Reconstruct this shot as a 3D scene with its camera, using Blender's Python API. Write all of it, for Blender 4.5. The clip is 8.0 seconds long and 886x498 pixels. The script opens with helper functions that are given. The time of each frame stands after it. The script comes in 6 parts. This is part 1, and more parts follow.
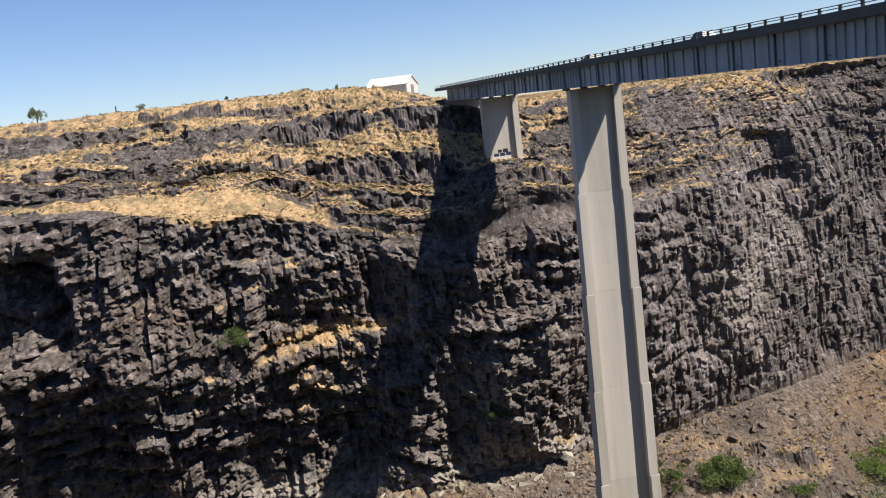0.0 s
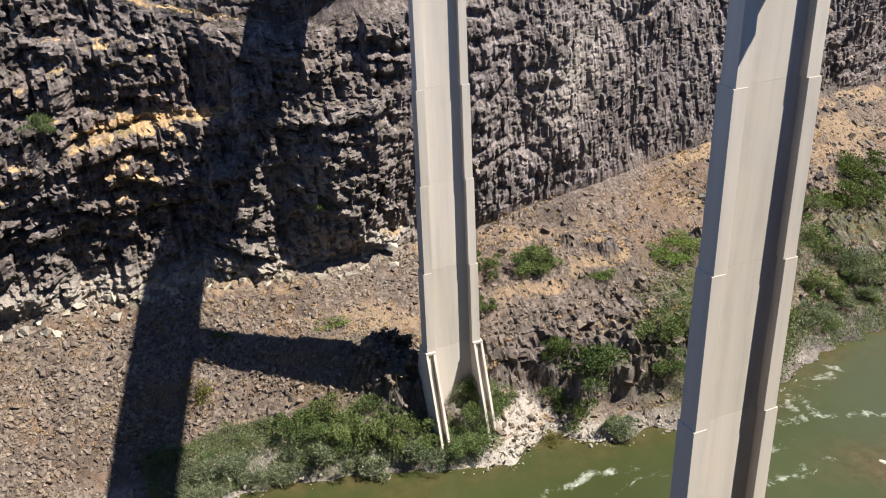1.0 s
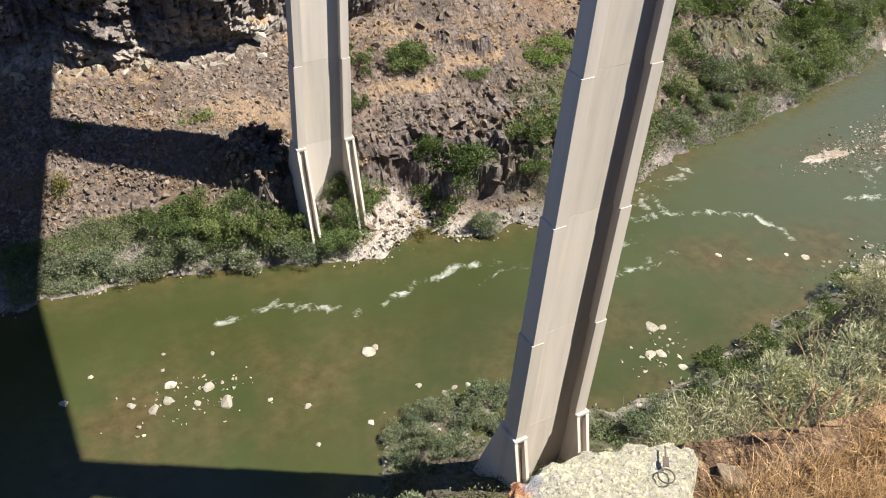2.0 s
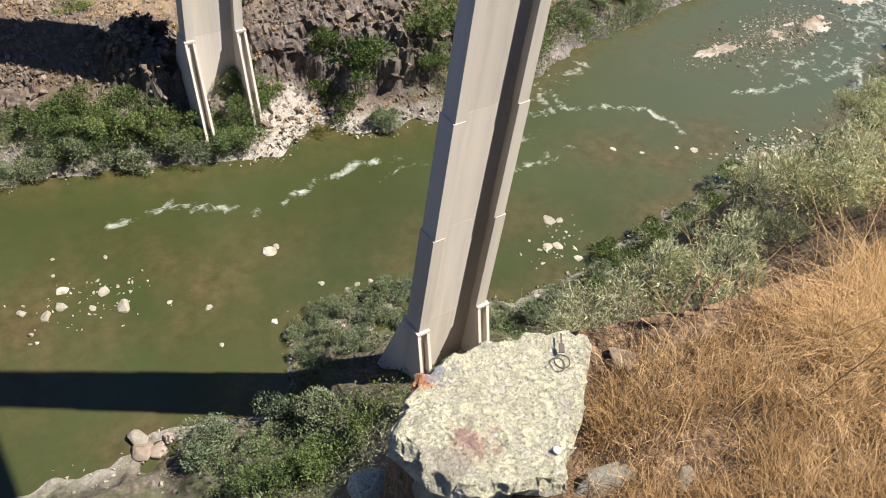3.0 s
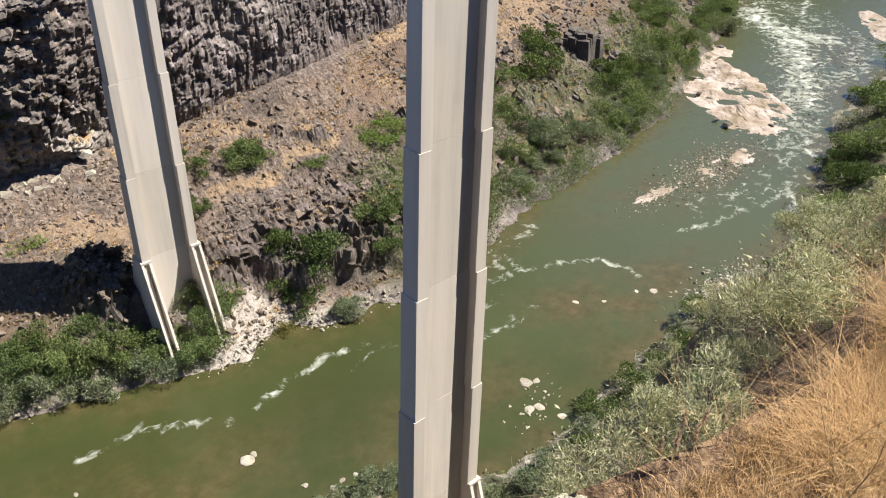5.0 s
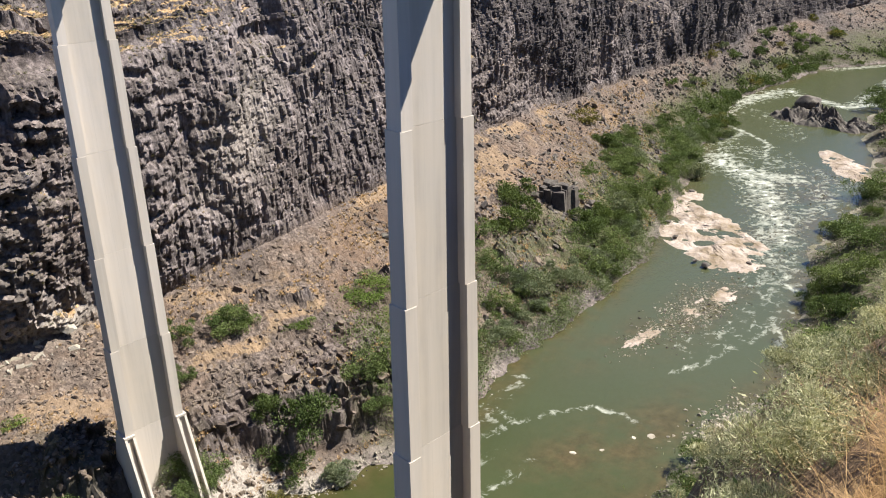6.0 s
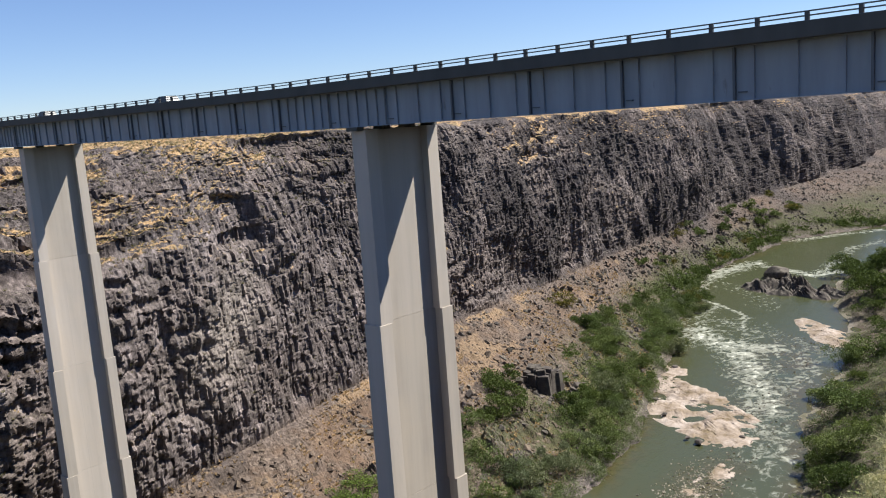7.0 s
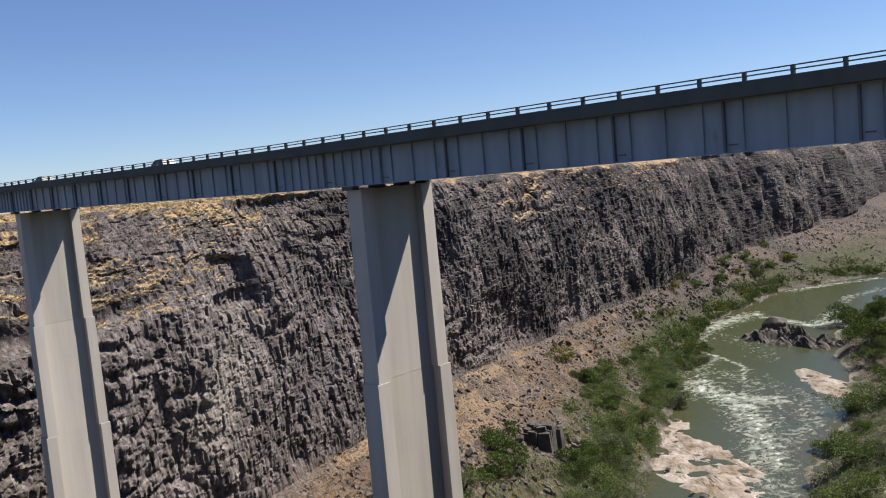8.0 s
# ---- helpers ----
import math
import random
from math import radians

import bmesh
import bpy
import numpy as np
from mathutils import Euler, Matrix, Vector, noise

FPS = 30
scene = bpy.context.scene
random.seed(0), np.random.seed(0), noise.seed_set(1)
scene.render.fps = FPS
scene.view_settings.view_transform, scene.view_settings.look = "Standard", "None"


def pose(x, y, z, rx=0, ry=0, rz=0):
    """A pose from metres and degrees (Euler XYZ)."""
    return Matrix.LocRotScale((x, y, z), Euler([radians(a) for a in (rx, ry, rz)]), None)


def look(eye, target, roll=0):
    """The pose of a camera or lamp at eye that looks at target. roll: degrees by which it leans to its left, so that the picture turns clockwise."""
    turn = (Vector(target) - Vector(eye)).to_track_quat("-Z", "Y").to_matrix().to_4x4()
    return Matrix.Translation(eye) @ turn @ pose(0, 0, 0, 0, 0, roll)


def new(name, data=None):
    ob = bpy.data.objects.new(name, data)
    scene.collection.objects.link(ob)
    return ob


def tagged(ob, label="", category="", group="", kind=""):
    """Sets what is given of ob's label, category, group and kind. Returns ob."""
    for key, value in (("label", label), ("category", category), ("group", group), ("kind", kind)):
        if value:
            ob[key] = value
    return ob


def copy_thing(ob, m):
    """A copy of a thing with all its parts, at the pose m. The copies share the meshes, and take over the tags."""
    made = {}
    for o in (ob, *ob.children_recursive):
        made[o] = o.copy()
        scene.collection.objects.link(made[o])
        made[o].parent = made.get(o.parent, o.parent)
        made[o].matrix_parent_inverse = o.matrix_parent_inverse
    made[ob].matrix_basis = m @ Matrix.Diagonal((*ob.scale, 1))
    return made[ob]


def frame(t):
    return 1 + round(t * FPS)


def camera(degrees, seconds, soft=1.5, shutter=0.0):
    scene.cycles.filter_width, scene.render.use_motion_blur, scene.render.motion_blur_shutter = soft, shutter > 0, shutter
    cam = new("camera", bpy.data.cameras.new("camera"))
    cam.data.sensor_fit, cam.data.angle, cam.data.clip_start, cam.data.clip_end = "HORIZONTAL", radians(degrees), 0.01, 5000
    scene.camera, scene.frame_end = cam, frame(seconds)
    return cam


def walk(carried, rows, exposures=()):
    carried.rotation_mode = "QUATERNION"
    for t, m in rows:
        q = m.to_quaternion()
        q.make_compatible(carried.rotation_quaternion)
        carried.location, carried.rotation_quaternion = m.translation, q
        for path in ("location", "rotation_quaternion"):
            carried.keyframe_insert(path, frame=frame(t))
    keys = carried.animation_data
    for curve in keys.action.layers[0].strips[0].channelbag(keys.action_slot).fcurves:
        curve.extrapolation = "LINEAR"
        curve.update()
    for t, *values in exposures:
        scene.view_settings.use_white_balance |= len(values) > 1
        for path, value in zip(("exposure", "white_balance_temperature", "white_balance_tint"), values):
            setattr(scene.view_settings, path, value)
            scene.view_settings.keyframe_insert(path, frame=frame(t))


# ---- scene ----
# z = 0 is the river, y runs along the bridge to the far bank, x up the river
EYE = 94.0
cam = camera(56.09, 8.0, soft=1.1)
# seconds, yaw, pitch, roll: the camera turns where it stands, at the near rim
ROWS = [
    (0, -10.15, -9.69, -6.90),
    (0.3, -14.12, -10.75, -6.59),
    (0.5, -16.66, -13.40, -5.78),
    (0.6, -18.17, -16.08, -4.94),
    (0.7, -19.12, -18.36, -4.25),
    (1, -21.14, -24.71, -2.48),
    (1.2, -22.86, -29.20, -0.99),
    (1.5, -25.72, -32.72, 0.73),
    (1.7, -27.64, -34.31, 1.71),
    (2, -31.65, -38.49, 4.14),
    (2.2, -33.49, -41.08, 5.41),
    (3.3, -44.03, -44.69, 10.56),
    (3.5, -44.82, -44.17, 10.26),
    (3.8, -45.50, -42.86, 8.98),
    (4, -45.33, -41.75, 7.67),
    (4.2, -44.91, -40.63, 6.49),
    (5.3, -42.82, -29.52, 0.65),
    (5.5, -42.95, -27.73, 0.31),
    (5.7, -43.33, -25.06, -0.29),
    (5.8, -43.55, -23.82, -0.48),
    (6, -44.03, -21.86, -1.06),
    (6.3, -44.94, -17.60, -2.03),
    (6.5, -45.34, -14.98, -2.68),
    (6.6, -45.42, -14.09, -2.94),
    (6.8, -45.70, -11.45, -3.51),
    (7, -45.97, -8.87, -4.09),
    (7.2, -46.15, -7.38, -4.50),
    (7.5, -46.27, -6.39, -4.82),
    (7.6, -46.36, -6.12, -4.97),
    (8, -46.53, -4.99, -5.13),
]
walk(cam, [(t, pose(0, 0, EYE, 90 + pitch, 0, yaw) @ pose(0, 0, 0, 0, 0, roll)) for t, yaw, pitch, roll in ROWS],
     [(0.0, 0.92, 6400, 10), (0.5, 1.05, 6400, 10), (1.0, 1.4, 6400, 10), (2.0, 1.5, 6400, 10), (3.5, 1.4, 6400, 10), (5.5, 1.45, 6400, 10), (6.5, 1.35, 6400, 10), (7.0, 1.05, 6350, 10), (8.0, 0.85, 6300, 10)])

# ---- world and sun ----
TO_SUN = Vector((55.5, -34.0, 98.0)).normalized()
world = bpy.data.worlds.new("sky")
scene.world = world
world.use_nodes = True
wn = world.node_tree.nodes
sky = wn.new("ShaderNodeTexSky")
sky.sky_type = "NISHITA"
sky.sun_disc = False
sky.sun_elevation = math.asin(TO_SUN.z)
sky.sun_rotation = math.atan2(TO_SUN.x, TO_SUN.y)
sky.altitude, sky.air_density, sky.dust_density, sky.ozone_density = 1100, 1.0, 0.05, 1.4
tint = wn.new("ShaderNodeMix")
tint.data_type, tint.blend_type = "RGBA", "MULTIPLY"
tint.inputs[0].default_value, tint.inputs[7].default_value = 1.0, (0.88, 0.96, 1.19, 1)
world.node_tree.links.new(sky.outputs[0], tint.inputs[6])
world.node_tree.links.new(tint.outputs[2], wn["Background"].inputs[0])
wn["Background"].inputs[1].default_value = 0.055
sun = new("sun", bpy.data.lights.new("sun", "SUN"))
sun.data.energy, sun.data.angle, sun.data.color = 5.0, radians(0.53), (1.0, 0.95, 0.86)
sun.matrix_world = look(TO_SUN * 300, (0, 0, 0))

# ---- numpy noise ----
def hashed(*ints):
    h = np.zeros(np.broadcast(*ints).shape, np.uint32)
    for k, i in zip((374761393, 668265263, 2147483647, 1274126177), ints):
        h = (h ^ (i.astype(np.int64) & 0xFFFFFFFF).astype(np.uint32) * np.uint32(k)) * np.uint32(2654435761)
        h ^= h >> np.uint32(15)
    h = h * np.uint32(2246822519)
    h ^= h >> np.uint32(13)
    return (h & np.uint32(0xFFFFFF)).astype(np.float64) / 0x1000000


def vnoise(x, y, z=0.0, seed=0):
    """Value noise, 0 to 1."""
    x, y, z = np.broadcast_arrays(x, y, np.asarray(z, float))
    ix, iy, iz = np.floor(x), np.floor(y), np.floor(z)
    fx, fy, fz = x - ix, y - iy, z - iz
    fx, fy, fz = (f * f * (3 - 2 * f) for f in (fx, fy, fz))
    out = 0.0
    s = np.full(ix.shape, seed)
    for a in (0, 1):
        for b in (0, 1):
            for c in (0, 1):
                w = (fx if a else 1 - fx) * (fy if b else 1 - fy) * (fz if c else 1 - fz)
                out = out + w * hashed(ix + a, iy + b, iz + c, s)
    return out


def fbm(x, y, z=0.0, octaves=4, seed=0):
    """Sum of octaves, about -1 to 1."""
    out, amp, tot = 0.0, 1.0, 0.0
    for k in range(octaves):
        out = out + amp * (2 * vnoise(x * 2.03**k, y * 2.03**k, np.asarray(z, float) * 2.03**k, seed + 7 * k) - 1)
        tot += amp
        amp *= 0.5
    return out / tot * 1.4


def cells(u, v, seed=0):
    """Voronoi cells: the cell's random number, and how far from its edge."""
    iu, iv = np.floor(u), np.floor(v)
    best, second, ident = np.full(u.shape, 9.0), np.full(u.shape, 9.0), np.zeros(u.shape)
    s = np.full(u.shape, seed)
    for a in (-1, 0, 1):
        for b in (-1, 0, 1):
            ca, cb = iu + a, iv + b
            d = np.hypot(ca + hashed(ca, cb, s) - u, cb + hashed(ca, cb, s + 1) - v)
            nearer = d < best
            second = np.where(nearer, best, np.minimum(second, d))
            ident = np.where(nearer, hashed(ca, cb, s + 2), ident)
            best = np.where(nearer, d, best)
    return ident, second - best


def line_cells(c, seed):
    """Uneven cells along one line: the cell's number, and how far from its end."""
    i = np.floor(c)
    best, second, ident = np.full(c.shape, 9.0), np.full(c.shape, 9.0), np.zeros(c.shape)
    s = np.full(c.shape, seed)
    for a in (-1, 0, 1):
        d = np.abs(i + a + 0.15 + 0.7 * hashed(i + a, s) - c)
        nearer = d < best
        second = np.where(nearer, best, np.minimum(second, d))
        ident = np.where(nearer, i + a, ident)
        best = np.where(nearer, d, best)
    return ident, second - best


def stacked(u, v, w, h, seed):
    """Blocks stacked in columns: the block's random number, and how far from its joints."""
    col, e1 = line_cells(u / w, seed)
    s = np.full(u.shape, seed + 1)
    own = hashed(col, s)
    bed, e2 = line_cells(v / (h * (0.6 + 0.8 * own)) + 11 * own, seed + 2)
    return hashed(col, bed, s), np.minimum(e1, e2)


def sstep(a, b, x):
    t = np.clip((x - a) / (b - a), 0, 1)
    return t * t * (3 - 2 * t)


# ---- materials ----
class Nodes:
    """Short calls to build a node material."""

    def __init__(self, name):
        self.mat = bpy.data.materials.new(name)
        self.mat.use_nodes = True
        self.t = self.mat.node_tree
        self.p = self.t.nodes["Principled BSDF"]

    def add(self, kind, links=(), **values):
        n = self.t.nodes.new("ShaderNode" + kind)
        for k, v in values.items():
            setattr(n, k, v)
        for k, v in dict(links).items():
            self.put(n.inputs[k], v)
        return n

    def put(self, socket, v):
        if isinstance(v, bpy.types.NodeSocket):
            self.t.links.new(v, socket)
        elif isinstance(v, (tuple, list)) and len(v) == 3 and socket.type == "RGBA":
            socket.default_value = (*v, 1)
        else:
            socket.default_value = v

    def pos(self, scale=(1, 1, 1)):
        c = self.add("TexCoord").outputs["Object"]
        return self.add("Mapping", {"Vector": c, "Scale": scale}).outputs[0]

    def noise(self, scale, detail=4.0, rough=0.6, vec=None):
        return self.add("TexNoise", {"Vector": vec or self.pos(), "Scale": scale, "Detail": detail, "Roughness": rough}).outputs["Fac"]

    def voronoi(self, scale, vec=None, feature="F1", out="Distance"):
        return self.add("TexVoronoi", {"Vector": vec or self.pos(), "Scale": scale}, feature=feature).outputs[out]

    def ramp(self, fac, *stops):
        n = self.add("ValToRGB", {"Fac": fac})
        e = n.color_ramp.elements
        while len(e) < len(stops):
            e.new(0.5)
        for k, (p, c) in zip(e, stops):
            k.position = p
            k.color = (*c, 1) if isinstance(c, tuple) else (c, c, c, 1)
        return n.outputs[0]

    def mix(self, fac, a, b, blend="MIX"):
        n = self.add("Mix", data_type="RGBA", blend_type=blend)
        self.put(n.inputs[0], fac)
        self.put(n.inputs[6], a)
        self.put(n.inputs[7], b)
        return n.outputs[2]

    def math(self, op, a, b=0.0):
        n = self.add("Math", operation=op)
        self.put(n.inputs[0], a)
        self.put(n.inputs[1], b)
        return n.outputs[0]

    def attr(self, name):
        return self.add("Attribute", attribute_name=name).outputs["Fac"]

    def bump(self, height, strength=0.5, distance=0.1, normal=None):
        n = self.add("Bump", {"Height": height, "Strength": strength, "Distance": distance})
        if normal:
            self.put(n.inputs["Normal"], normal)
        return n.outputs[0]

    def done(self, color, rough=0.8, normal=None, **more):
        # every base colour is scaled down alike, to balance sun against sky
        self.put(self.p.inputs["Base Color"], self.mix(1.0, color, (0.78, 0.78, 0.78), "MULTIPLY"))
        self.put(self.p.inputs["Roughness"], rough)
        if normal:
            self.put(self.p.inputs["Normal"], normal)
        for k, v in more.items():
            self.put(self.p.inputs[k.replace("_", " ")], v)
        return self.mat


def rock_ground():
    n = Nodes("basalt_and_dry_grass")
    tall = n.pos((1, 1, 0.35))
    big, fine = n.noise(0.05, 5), n.noise(1.3, 6, 0.7)
    rock = n.ramp(n.noise(0.35, 7, 0.7, tall), (0.3, (0.041, 0.035, 0.032)), (0.5, (0.108, 0.09, 0.084)), (0.72, (0.255, 0.218, 0.206)))
    rock = n.mix(n.ramp(big, (0.4, 0.0), (0.7, 0.7)), rock, n.mix(0.45, rock, (0.165, 0.108, 0.082)))
    light = n.ramp(n.noise(0.4, 7, 0.7, tall), (0.28, (0.078, 0.064, 0.061)), (0.5, (0.175, 0.145, 0.138)), (0.72, (0.335, 0.288, 0.285)))
    rock = n.mix(n.attr("columnar"), rock, light)
    rock = n.mix(n.math("MULTIPLY", n.attr("varnish"), 0.8), rock, (0.046, 0.039, 0.041))
    # single blocks differ in tone
    block = n.add("TexVoronoi", {"Vector": n.pos((1, 1, 0.6)), "Scale": 0.95}, feature="F1", distance="CHEBYCHEV").outputs["Color"]
    chip = n.add("TexVoronoi", {"Vector": n.pos((1, 1, 0.7)), "Scale": 2.3}, feature="F1", distance="CHEBYCHEV").outputs["Color"]
    rock = n.mix(0.7, rock, n.mix(1.0, rock, n.ramp(block, (0.0, 0.5), (1.0, 1.65)), "MULTIPLY"))
    rock = n.mix(1.0, rock, n.ramp(n.noise(1.0, 5, 0.65, n.pos((0.9, 0.9, 0.1))), (0.36, 0.6), (0.64, 1.4)), "MULTIPLY")
    rock = n.mix(0.55, rock, n.mix(1.0, rock, n.ramp(chip, (0.0, 0.5), (1.0, 1.55)), "MULTIPLY"))
    # pale lichen and chalky stain
    lichen = n.math("MULTIPLY", n.ramp(n.noise(2.2, 6, 0.75), (0.56, 0.0), (0.66, 1.0)), n.ramp(n.noise(0.12, 3), (0.38, 0.0), (0.58, 0.7)))
    rock = n.mix(lichen, rock, (0.31, 0.285, 0.19))
    pale = n.math("MULTIPLY", n.attr("pale"), n.ramp(n.noise(0.7, 6, 0.7, n.pos((1, 1, 1.6))), (0.3, 0.0), (0.48, 1.0)))
    rock = n.mix(pale, rock, n.ramp(n.noise(2.5, 6, 0.7), (0.35, (0.27, 0.235, 0.2)), (0.65, (0.45, 0.395, 0.335))))
    # loose scree, purplish brown
    scree = n.ramp(n.voronoi(1.9, out="Color"), (0.0, (0.055, 0.041, 0.033)), (0.5, (0.14, 0.106, 0.084)), (1.0, (0.28, 0.217, 0.172)))
    soil = n.ramp(n.noise(0.5, 7, 0.7), (0.3, (0.1, 0.064, 0.042)), (0.7, (0.215, 0.142, 0.094)))
    scree = n.mix(n.ramp(n.noise(0.075, 6, 0.65), (0.47, 0.0), (0.6, 0.8)), scree, soil)
    scree = n.mix(n.ramp(n.noise(0.05, 5, 0.6, n.pos((1.3, 1, 1))), (0.52, 0.0), (0.64, 0.75)), scree, n.mix(0.6, scree, (0.04, 0.033, 0.03)))
    rock = n.mix(n.math("MULTIPLY", n.attr("scree"), n.math("SUBTRACT", 1.0, n.attr("varnish"))), rock, scree)
    # dry grass on what lies flat enough, thin sage green in between
    spot = n.noise(0.28, 8, 0.68)
    gold = n.ramp(n.noise(0.9, 6, 0.7), (0.3, (0.22, 0.145, 0.08)), (0.5, (0.43, 0.285, 0.15)), (0.7, (0.6, 0.41, 0.225)))
    sage = n.ramp(n.noise(1.6, 5), (0.3, (0.07, 0.065, 0.035)), (0.7, (0.2, 0.18, 0.1)))
    gold = n.mix(n.ramp(n.noise(0.22, 5), (0.47, 0.0), (0.62, 0.6)), gold, sage)
    gold = n.mix(n.math("MULTIPLY", n.attr("scree"), 0.92), gold, n.ramp(n.noise(1.2, 6, 0.7), (0.3, (0.13, 0.088, 0.058)), (0.7, (0.31, 0.222, 0.15))))
    g = n.math("MULTIPLY_ADD", n.attr("grass"), 1.5)
    g.node.inputs[2].default_value = -0.75
    cover = n.ramp(n.math("ADD", n.math("ADD", g, spot), 0.0), (0.42, 0.0), (0.56, 1.0))
    col = n.mix(cover, rock, gold)
    green = n.math("MULTIPLY", n.attr("green"), n.ramp(n.noise(0.5, 6, 0.7), (0.36, 0.0), (0.5, 1.0)))
    col = n.mix(green, col, n.ramp(n.noise(1.4, 5), (0.3, (0.04, 0.045, 0.02)), (0.7, (0.11, 0.115, 0.05))))
    # brown litter under the dry grass of the near rim
    col = n.mix(n.attr("litter"), col, n.ramp(n.noise(9.0, 8, 0.75), (0.3, (0.035, 0.021, 0.012)), (0.5, (0.13, 0.08, 0.045)), (0.7, (0.36, 0.235, 0.13))))
    h = n.math("ADD", n.math("MULTIPLY", chip, 0.45), n.math("ADD", n.math("MULTIPLY", block, 0.6), n.math("MULTIPLY", fine, 0.5)))
    return n.done(col, 0.92, n.bump(h, 0.9, 0.6), Specular_IOR_Level=0.2)


def concrete(name, tint=(0.42, 0.385, 0.335)):
    n = Nodes(name)
    broad = n.noise(1.0, 4, 0.55, n.pos((0.55, 0.55, 0.035)))
    streak = n.noise(1.0, 6, 0.65, n.pos((2.2, 2.2, 0.12)))
    dark, light = tuple(c * 0.8 for c in tint), tuple(c * 1.12 for c in tint)
    col = n.ramp(broad, (0.32, dark), (0.5, tint), (0.7, light))
    col = n.mix(0.2, col, n.ramp(streak, (0.3, dark), (0.7, light)))
    cloud = n.noise(0.3, 5)
    col = n.mix(n.ramp(cloud, (0.35, 0.0), (0.7, 0.5)), col, (tint[0] * 1.06, tint[1] * 1.02, tint[2] * 0.96))
    # every pour has its own tone
    pour = n.add("ObjectInfo").outputs["Random"]
    col = n.mix(1.0, col, n.ramp(pour, (0.0, (0.9, 0.89, 0.87)), (1.0, (1.06, 1.05, 1.05))), "MULTIPLY")
    z = n.add("SeparateXYZ", {"Vector": n.pos()}).outputs[2]
    lift = n.math("LESS_THAN", n.math("FRACT", n.math("MULTIPLY", z, 1 / 3.05)), 0.015)
    col = n.mix(n.math("MULTIPLY", lift, 0.12), col, dark)
    x = n.add("SeparateXYZ", {"Vector": n.pos()}).outputs[0]
    seam = n.math("LESS_THAN", n.math("ABSOLUTE", n.math("SUBTRACT", x, 44.6)), 0.03)
    col = n.mix(n.math("MULTIPLY", seam, 0.35), col, dark)
    stain = n.ramp(n.noise(1.0, 7, 0.7, n.pos((0.9, 0.9, 0.2))), (0.6, 0.0), (0.75, 0.35))
    col = n.mix(stain, col, tuple(c * 0.7 for c in tint))
    return n.done(col, 0.9, n.bump(n.noise(6.0, 5), 0.25, 0.02), Specular_IOR_Level=0.25)


def steel(name, tint):
    n = Nodes(name)
    streak = n.noise(1.0, 5, 0.6, n.pos((0.8, 0.8, 0.12)))
    col = n.ramp(streak, (0.3, tuple(c * 0.82 for c in tint)), (0.7, tuple(c * 1.15 for c in tint)))
    rust = n.math("MULTIPLY", n.ramp(n.noise(1.7, 6, 0.7, n.pos((1, 1, 0.3))), (0.62, 0.0), (0.72, 1.0)), 0.4)
    col = n.mix(rust, col, (0.11, 0.07, 0.05))
    return n.done(col, 0.62, n.bump(n.noise(3.0, 3), 0.1, 0.02))


def water_mat():
    n = Nodes("river_water")
    deep = n.ramp(n.noise(0.02, 4), (0.35, (0.036, 0.043, 0.013)), (0.7, (0.052, 0.062, 0.022)))
    deep = n.mix(n.attr("upstream"), deep, (0.06, 0.068, 0.033))
    bed = n.ramp(n.noise(0.35, 6, 0.7), (0.3, (0.045, 0.036, 0.014)), (0.7, (0.105, 0.08, 0.036)))
    col = n.mix(n.math("MULTIPLY", n.attr("shallow"), n.ramp(n.noise(0.09, 5, 0.65), (0.36, 0.0), (0.6, 1.0))), deep, bed)
    warp = n.add("TexNoise", {"Vector": n.pos((0.5, 1.0, 1)), "Scale": 0.12, "Detail": 4.0}).outputs["Color"]
    along = n.add("Mapping", {"Vector": n.add("TexCoord").outputs["Object"], "Rotation": (0, 0, -0.45), "Scale": (0.85, 1.0, 1)}).outputs[0]
    flow = n.add("VectorMath", {0: along, 1: n.add("VectorMath", {0: warp, "Scale": 7.0}, operation="SCALE").outputs[0]}, operation="ADD").outputs[0]
    lace = n.add("TexNoise", {"Vector": flow, "Scale": 0.42, "Detail": 12.0, "Roughness": 0.7, "Distortion": 0.5}).outputs["Fac"]
    near_foam = n.math("MINIMUM", n.math("MULTIPLY", n.attr("foam"), 5.0), 1.0)
    f = n.math("ADD", n.attr("foam"), n.math("MULTIPLY", n.math("MULTIPLY", n.math("SUBTRACT", lace, 0.51), 3.2), near_foam))
    foam = n.ramp(f, (0.3, 0.0), (0.55, 0.2), (0.85, 0.55), (1.2, 0.95))
    col = n.mix(foam, col, (0.62, 0.63, 0.54))
    wave = n.math("ADD", n.noise(0.5, 5, 0.6, n.pos((1, 1.8, 1))), n.math("MULTIPLY", foam, 0.6))
    rough = n.mix(foam, (0.2, 0.2, 0.2), (0.8, 0.8, 0.8))
    return n.done(col, rough, n.bump(wave, 0.22, 0.3), IOR=1.33)


M_GROUND = rock_ground()
M_CONC = concrete("pier_concrete", (0.63, 0.572, 0.505))
M_DECK = concrete("deck_concrete", (0.125, 0.13, 0.125))
M_STEEL = steel("blue_grey_girder_paint", (0.32, 0.37, 0.43))
M_STIFF = steel("dark_girder_paint", (0.13, 0.15, 0.175))
M_RAIL = steel("dark_railing_paint", (0.09, 0.095, 0.09))
M_WATER = water_mat()


